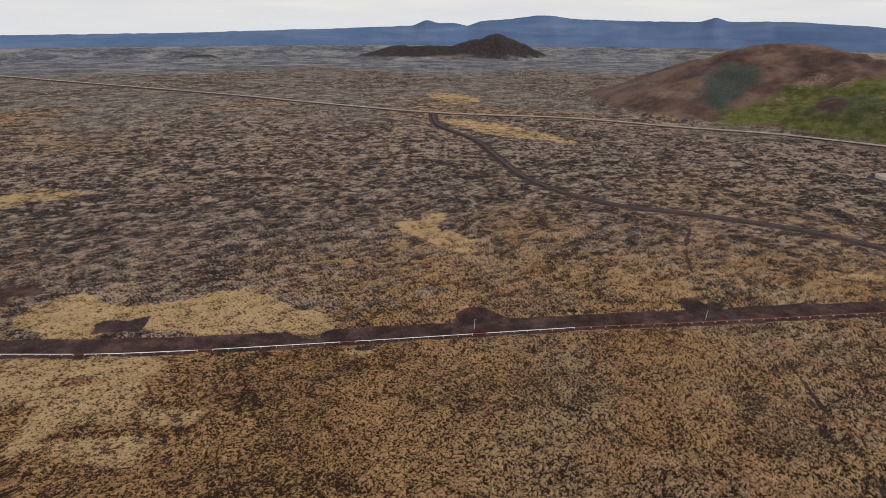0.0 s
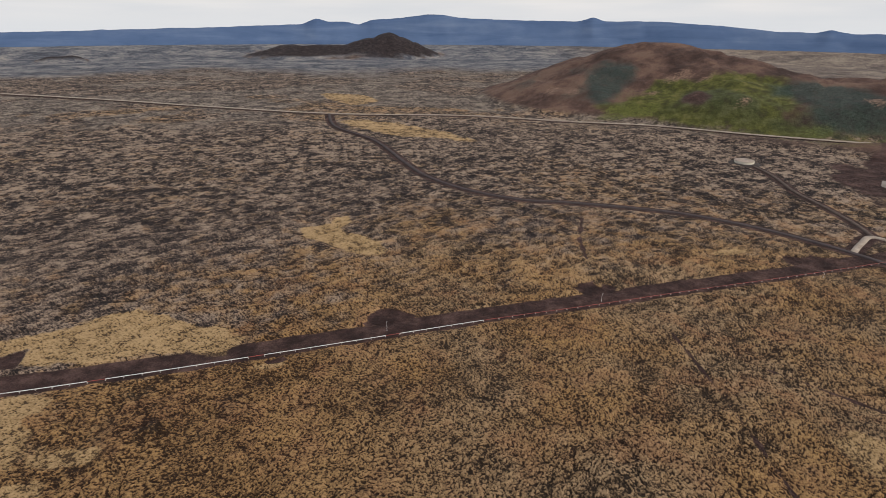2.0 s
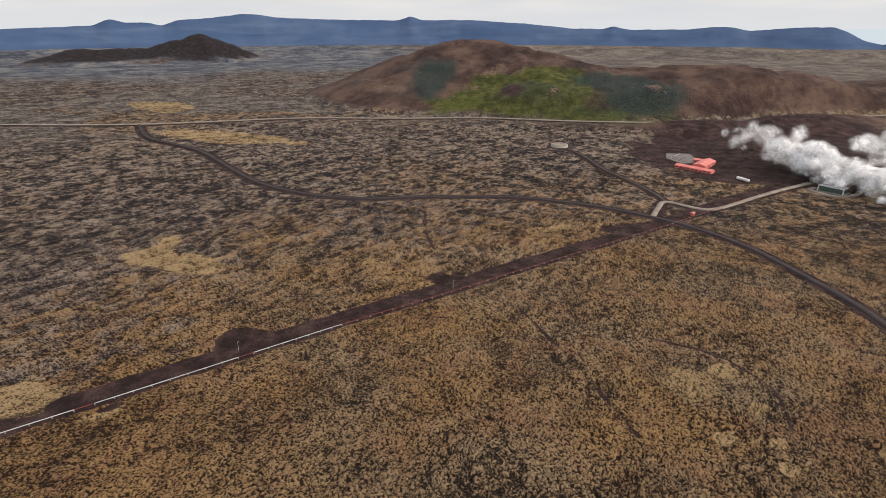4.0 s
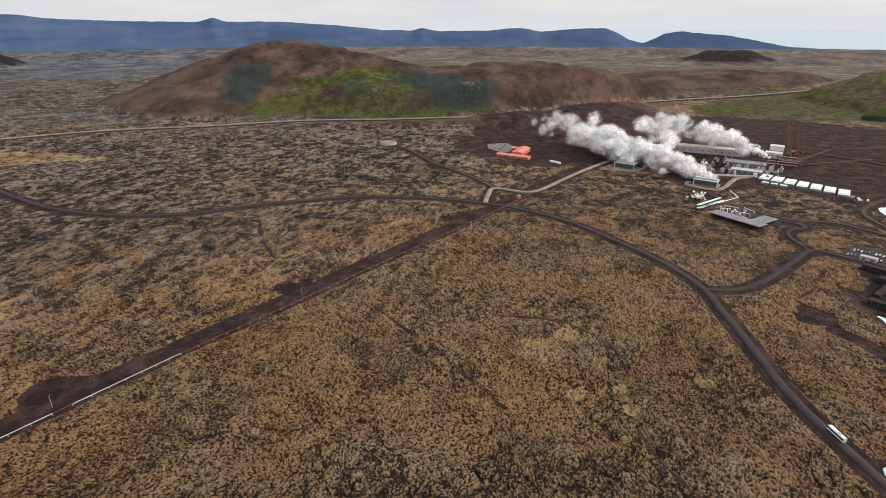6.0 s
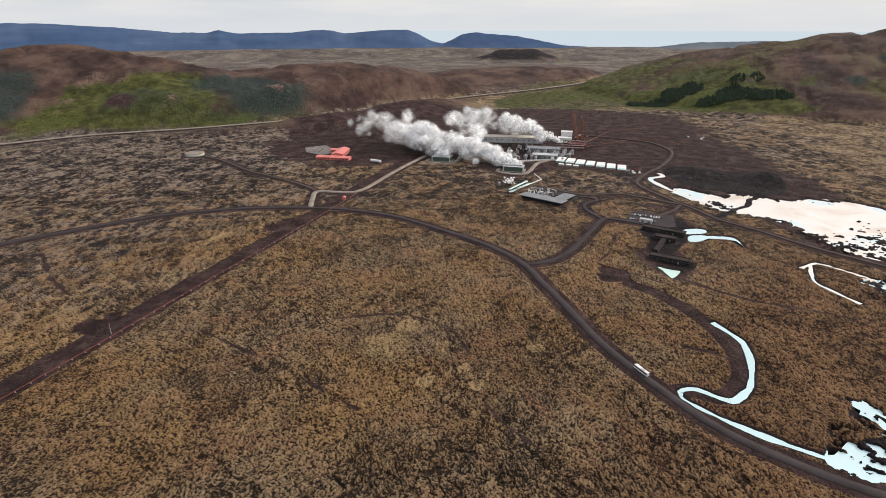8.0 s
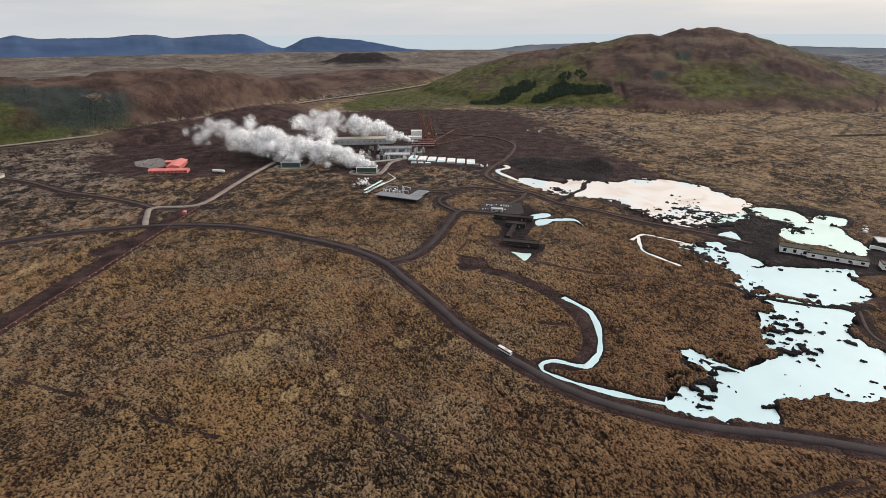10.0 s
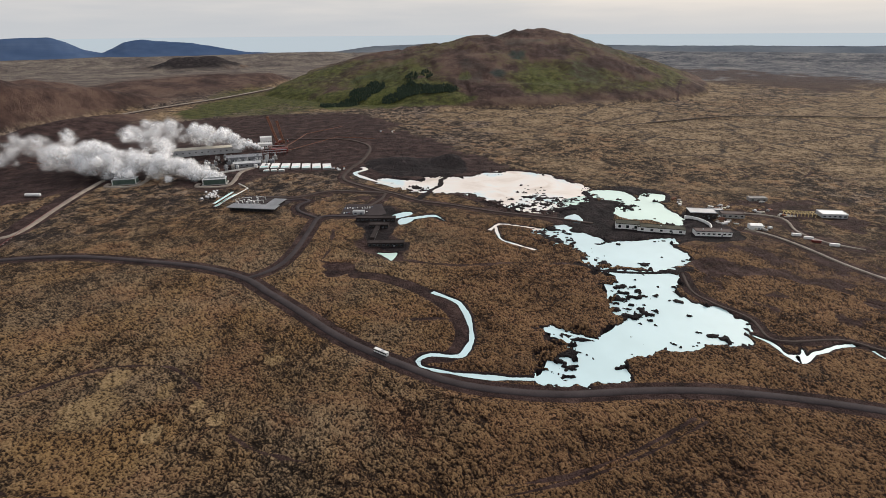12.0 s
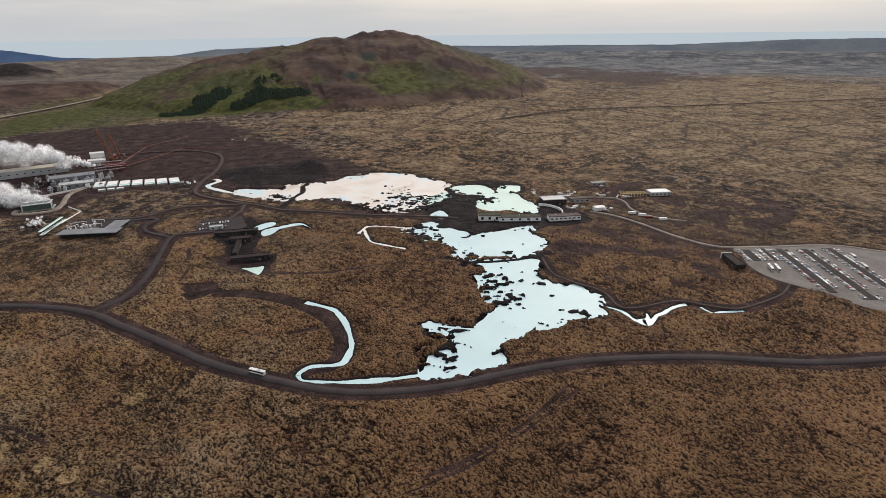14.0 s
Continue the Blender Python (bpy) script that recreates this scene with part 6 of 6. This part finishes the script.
# the red-roofed offices and their yard
building("red_office_wing", "long low building with bright red metal roof", 772, 582, 104, 60, 14, 4.0, M_RED, M_RED, rise=2.4, windows=9)
building("red_office_main", "red-clad office block with bright red roof", 808, 592, 20, 52, 20, 6.0, M_RED, M_RED, rise=3.0, windows=8)
building("red_office_tail", "small red-roofed shed beside the offices", 826, 612, 104, 22, 12, 4.5, M_RED, M_RED, rise=1.8, windows=3)
slab("pavement_office", [(790, 622), (826, 612), (866, 668), (830, 690), (800, 664)], 0.24, M_LOT, "grey asphalt yard behind the red offices", "yard", 0.8)
for k in range(14):
    copy_thing(first_car, pose(806 + (k % 7) * 7.0, 640 + (k // 7) * 18 + (k % 7) * 3, 0.26, 0, 0, 30 + random.uniform(-5, 5)))
building("red_hut", "tiny red-roofed hut beside the fork", 580, 428, 20, 5, 4, 2.6, M_RED, M_RED, rise=1.0, windows=1)
building("roadside_house", "dark house with white gable beside the highway", 2966, 300, 10, 26, 14, 8, M_DARK, M_DARKRED, rise=4, windows=4, z=2)
building("far_farmhouse", "dark house with white walls on black ground", 1448, 712, 30, 18, 10, 5, M_WHITE, M_DARK, rise=3, windows=3)


# marker posts along the dirt track
for px, py in ((446, 396), (214, 388), (25, 372)):
    mp = thing("lamp_post", "thin grey metal post beside the dirt track", "post", px, py, 0, 0, "track posts")
    part("pole", drum(0.14, 9.0, (0, 0, -0.4), 8, 0.08), M_LIGHTGREY, mp)
    part("arm", box(1.4, 0.12, 0.12, (0.6, 0, 8.5), 0.02), M_LIGHTGREY, mp)


# ---- conifer plantations at the foot of the southern hill ----
def plantation(name, label, spots, count, seed):
    rng = np.random.RandomState(seed)
    pts = []
    while len(pts) < count:
        cx, cy, rx, ry = spots[rng.randint(len(spots))]
        a, r = rng.uniform(0, 2 * math.pi), math.sqrt(rng.uniform(0, 1))
        pts.append((cx + rx * r * math.cos(a), cy + ry * r * math.sin(a)))
    p = np.array(pts)
    z = land(p[:, 0], p[:, 1])[0]
    verts, faces = [], []
    for (px, py), pz in zip(p, z):
        h, w = rng.uniform(5.0, 9.0), rng.uniform(2.6, 4.2)
        for lo, hi, rad in ((0.08, 0.55, 1.0), (0.34, 0.80, 0.75), (0.58, 1.0, 0.48)):
            i = len(verts)
            turn = rng.uniform(0, 6)
            for k in range(7):
                a = turn + k * 2 * math.pi / 7
                rr = w * rad * rng.uniform(0.75, 1.15)
                verts.append((px + rr * math.cos(a), py + rr * math.sin(a), pz + h * lo + rng.uniform(-0.5, 0.3)))
            verts.append((px, py, pz + h * hi))
            faces += [(i + k, i + (k + 1) % 7, i + 7) for k in range(7)]
        i = len(verts)
        verts += [(px + 0.3, py, pz - 1), (px - 0.15, py + 0.26, pz - 1), (px - 0.15, py - 0.26, pz - 1), (px, py, pz + h * 0.5)]
        faces += [(i, i + 1, i + 3), (i + 1, i + 2, i + 3), (i + 2, i, i + 3)]
    ob = sheet(name, verts, faces, M_CONIFER, False)
    return tagged(ob, label, "trees", kind="stuff")


M_CONIFER = plain("conifer_needles", (0.010, 0.020, 0.012), (0.028, 0.046, 0.024), 0.5, 0.9)
plantation("conifer_wood", "dense dark green conifer plantation at the hill foot", [(1720, 190, 30, 24), (1740, 140, 40, 40), (1800, 95, 50, 36), (1840, 50, 46, 34), (1730, -20, 30, 50), (1740, -90, 36, 56), (1720, -150, 30, 56), (1770, -50, 40, 30)], 2300, 5)
plantation("conifer_strip", "dark conifer strip on the hillside", [(1850, -70, 40, 20), (1860, -120, 36, 20)], 90, 6)


# ---- steam ----
def steam_material():
    """Droplet cloud: white scattering veils, thin at the rim of each billow and torn by turbulence."""
    m = bpy.data.materials.new("steam_veil")
    m.use_nodes = True
    n, l = m.node_tree.nodes, m.node_tree.links
    n.clear()
    out, mix, clear = n.new("ShaderNodeOutputMaterial"), n.new("ShaderNodeMixShader"), n.new("ShaderNodeBsdfTransparent")
    dif, tra, both = n.new("ShaderNodeBsdfDiffuse"), n.new("ShaderNodeBsdfTranslucent"), n.new("ShaderNodeMixShader")
    dif.inputs["Color"].default_value = tra.inputs["Color"].default_value = (1.0, 1.0, 1.0, 1)
    both.inputs[0].default_value = 0.35
    pos = n.new("ShaderNodeNewGeometry").outputs["Position"]
    torn = math_node(n, l, "ADD", math_node(n, l, "MULTIPLY", noise_node(n, l, pos, 0.050, 5.0, 0.58, 0.8), 0.82), math_node(n, l, "MULTIPLY", noise_node(n, l, pos, 0.30, 3.0, 0.5, 0.5), 0.18))
    dens = attr_node(n, "veil")
    # a thick core resists the tearing, a thin rim gives way
    l.new(math_node(n, l, "MULTIPLY", dens, range_node(n, l, math_node(n, l, "ADD", torn, math_node(n, l, "MULTIPLY", dens, 0.22)), 0.42, 0.66)), mix.inputs[0])
    l.new(dif.outputs[0], both.inputs[1])
    l.new(tra.outputs[0], both.inputs[2])
    l.new(clear.outputs[0], mix.inputs[1])
    l.new(both.outputs[0], mix.inputs[2])
    l.new(mix.outputs[0], out.inputs["Surface"])
    return m


SHELLS = [(0.40, 0.80), (0.56, 0.55), (0.70, 0.40), (0.83, 0.28), (0.95, 0.18), (1.06, 0.10)]


def puffs(name, label, way, count, seed, thick=0.82, buds=1):
    """Billows of nested veils along a way of (x, y, z, spread, puff radius, density) points."""
    rng = np.random.RandomState(seed)
    way = np.array(way, float)
    balls = []
    for fine in (2, 3):
        bm = bmesh.new()
        bmesh.ops.create_icosphere(bm, subdivisions=fine, radius=1.0)
        balls.append((np.array([v.co[:] for v in bm.verts]), np.array([[v.index for v in f.verts] for f in bm.faces])))
        bm.free()
    vs, fs, ds, total = [], [], [], 0

    def billow(c, rad, dens, shells, fine):
        nonlocal total
        ball, tri = balls[fine]
        ax, ay, az = ball[:, 0] + c[0] / rad, ball[:, 1] + c[1] / rad, ball[:, 2] + c[2] / rad
        lump = (fbm(ax, ay + 3.1 * az, 0.9, 4, 400 + seed) + fbm(ay + 9, az - 2.7 * ax, 0.9, 4, 420 + seed) + fbm(az, ax + 2.3 * ay, 0.5, 3, 440 + seed)) / 3
        form = ball * rad * np.clip(0.40 + 1.25 * lump, 0.4, 1.6)[:, None] * np.array([1, 1, 0.9])
        for grow, opacity in shells:
            vs.append(form * grow + c)
            fs.append(tri + total)
            ds.append(np.full(len(ball), min(1.0, opacity * dens)))
            total += len(ball)

    for k in range(count):
        t = rng.uniform(0, len(way) - 1)
        i = min(int(t), len(way) - 2)
        w = way[i] + (t - i) * (way[i + 1] - way[i])
        rad = w[4] * rng.uniform(0.55, 1.25)
        c = w[:3] + rng.normal(0, 1, 3) * w[3] * np.array([0.62, 0.66, 0.50])
        c[2] = max(c[2], rad * 0.55)
        billow(c, rad, w[5] * thick, SHELLS, 1 if rad > 6 else 0)
        for _ in range(buds):
            d = rng.normal(0, 1, 3) + np.array([0, 0, 0.5])
            billow(c + d / np.linalg.norm(d) * rad * 0.8, rad * rng.uniform(0.25, 0.5), w[5] * thick, SHELLS[1::2], 0)
    ob = sheet(name, np.concatenate(vs), np.concatenate(fs), M_STEAM)
    ob.data.attributes.new("veil", "FLOAT", "POINT").data.foreach_set("value", np.concatenate(ds).astype(np.float32))
    return tagged(ob, label, "steam", kind="stuff")


M_STEAM = steam_material()
puffs("steam_plume", "bright white steam plume rising from the plant", [(1022, 238, 12, 1.2, 3, 1.3), (1026, 262, 19, 4, 6, 1.2), (1034, 292, 26, 9, 10, 1.1), (1044, 330, 34, 15, 13, 0.9), (1056, 375, 40, 19, 13, 0.6), (1070, 430, 42, 20, 12, 0.35)], 62, 1)
puffs("steam_bank", "low white bank of steam over the cooling tower", [(838, 272, 9, 5, 6, 1.0), (850, 300, 14, 11, 10, 0.95), (862, 335, 19, 15, 13, 0.9), (876, 375, 24, 18, 14, 0.8), (890, 415, 28, 18, 13, 0.7)], 60, 2)
puffs("steam_cloud", "tall white cloud of steam from the cooling tower", [(846, 402, 10, 8, 8, 1.1), (864, 425, 18, 14, 12, 1.1), (886, 455, 26, 18, 15, 1.0), (908, 490, 30, 21, 15, 0.8), (935, 535, 28, 22, 13, 0.5), (955, 585, 26, 20, 10, 0.3)], 80, 8)
puffs("steam_top", "ragged white steam rising over the old hall", [(900, 360, 28, 12, 11, 0.7), (930, 385, 46, 14, 13, 0.6), (955, 420, 62, 15, 12, 0.35)], 24, 5)
puffs("steam_drift", "thin grey steam drifting downwind", [(940, 545, 24, 20, 12, 0.5), (965, 610, 30, 24, 12, 0.35), (985, 670, 34, 24, 11, 0.25)], 26, 4, 0.8)
puffs("steam_vent", "small white steam puffs beside the canopies", [(742, 240, 2, 4, 1.8, 0.8), (748, 250, 4, 6, 2.4, 0.7), (744, 262, 4, 6, 2.2, 0.5)], 26, 6)
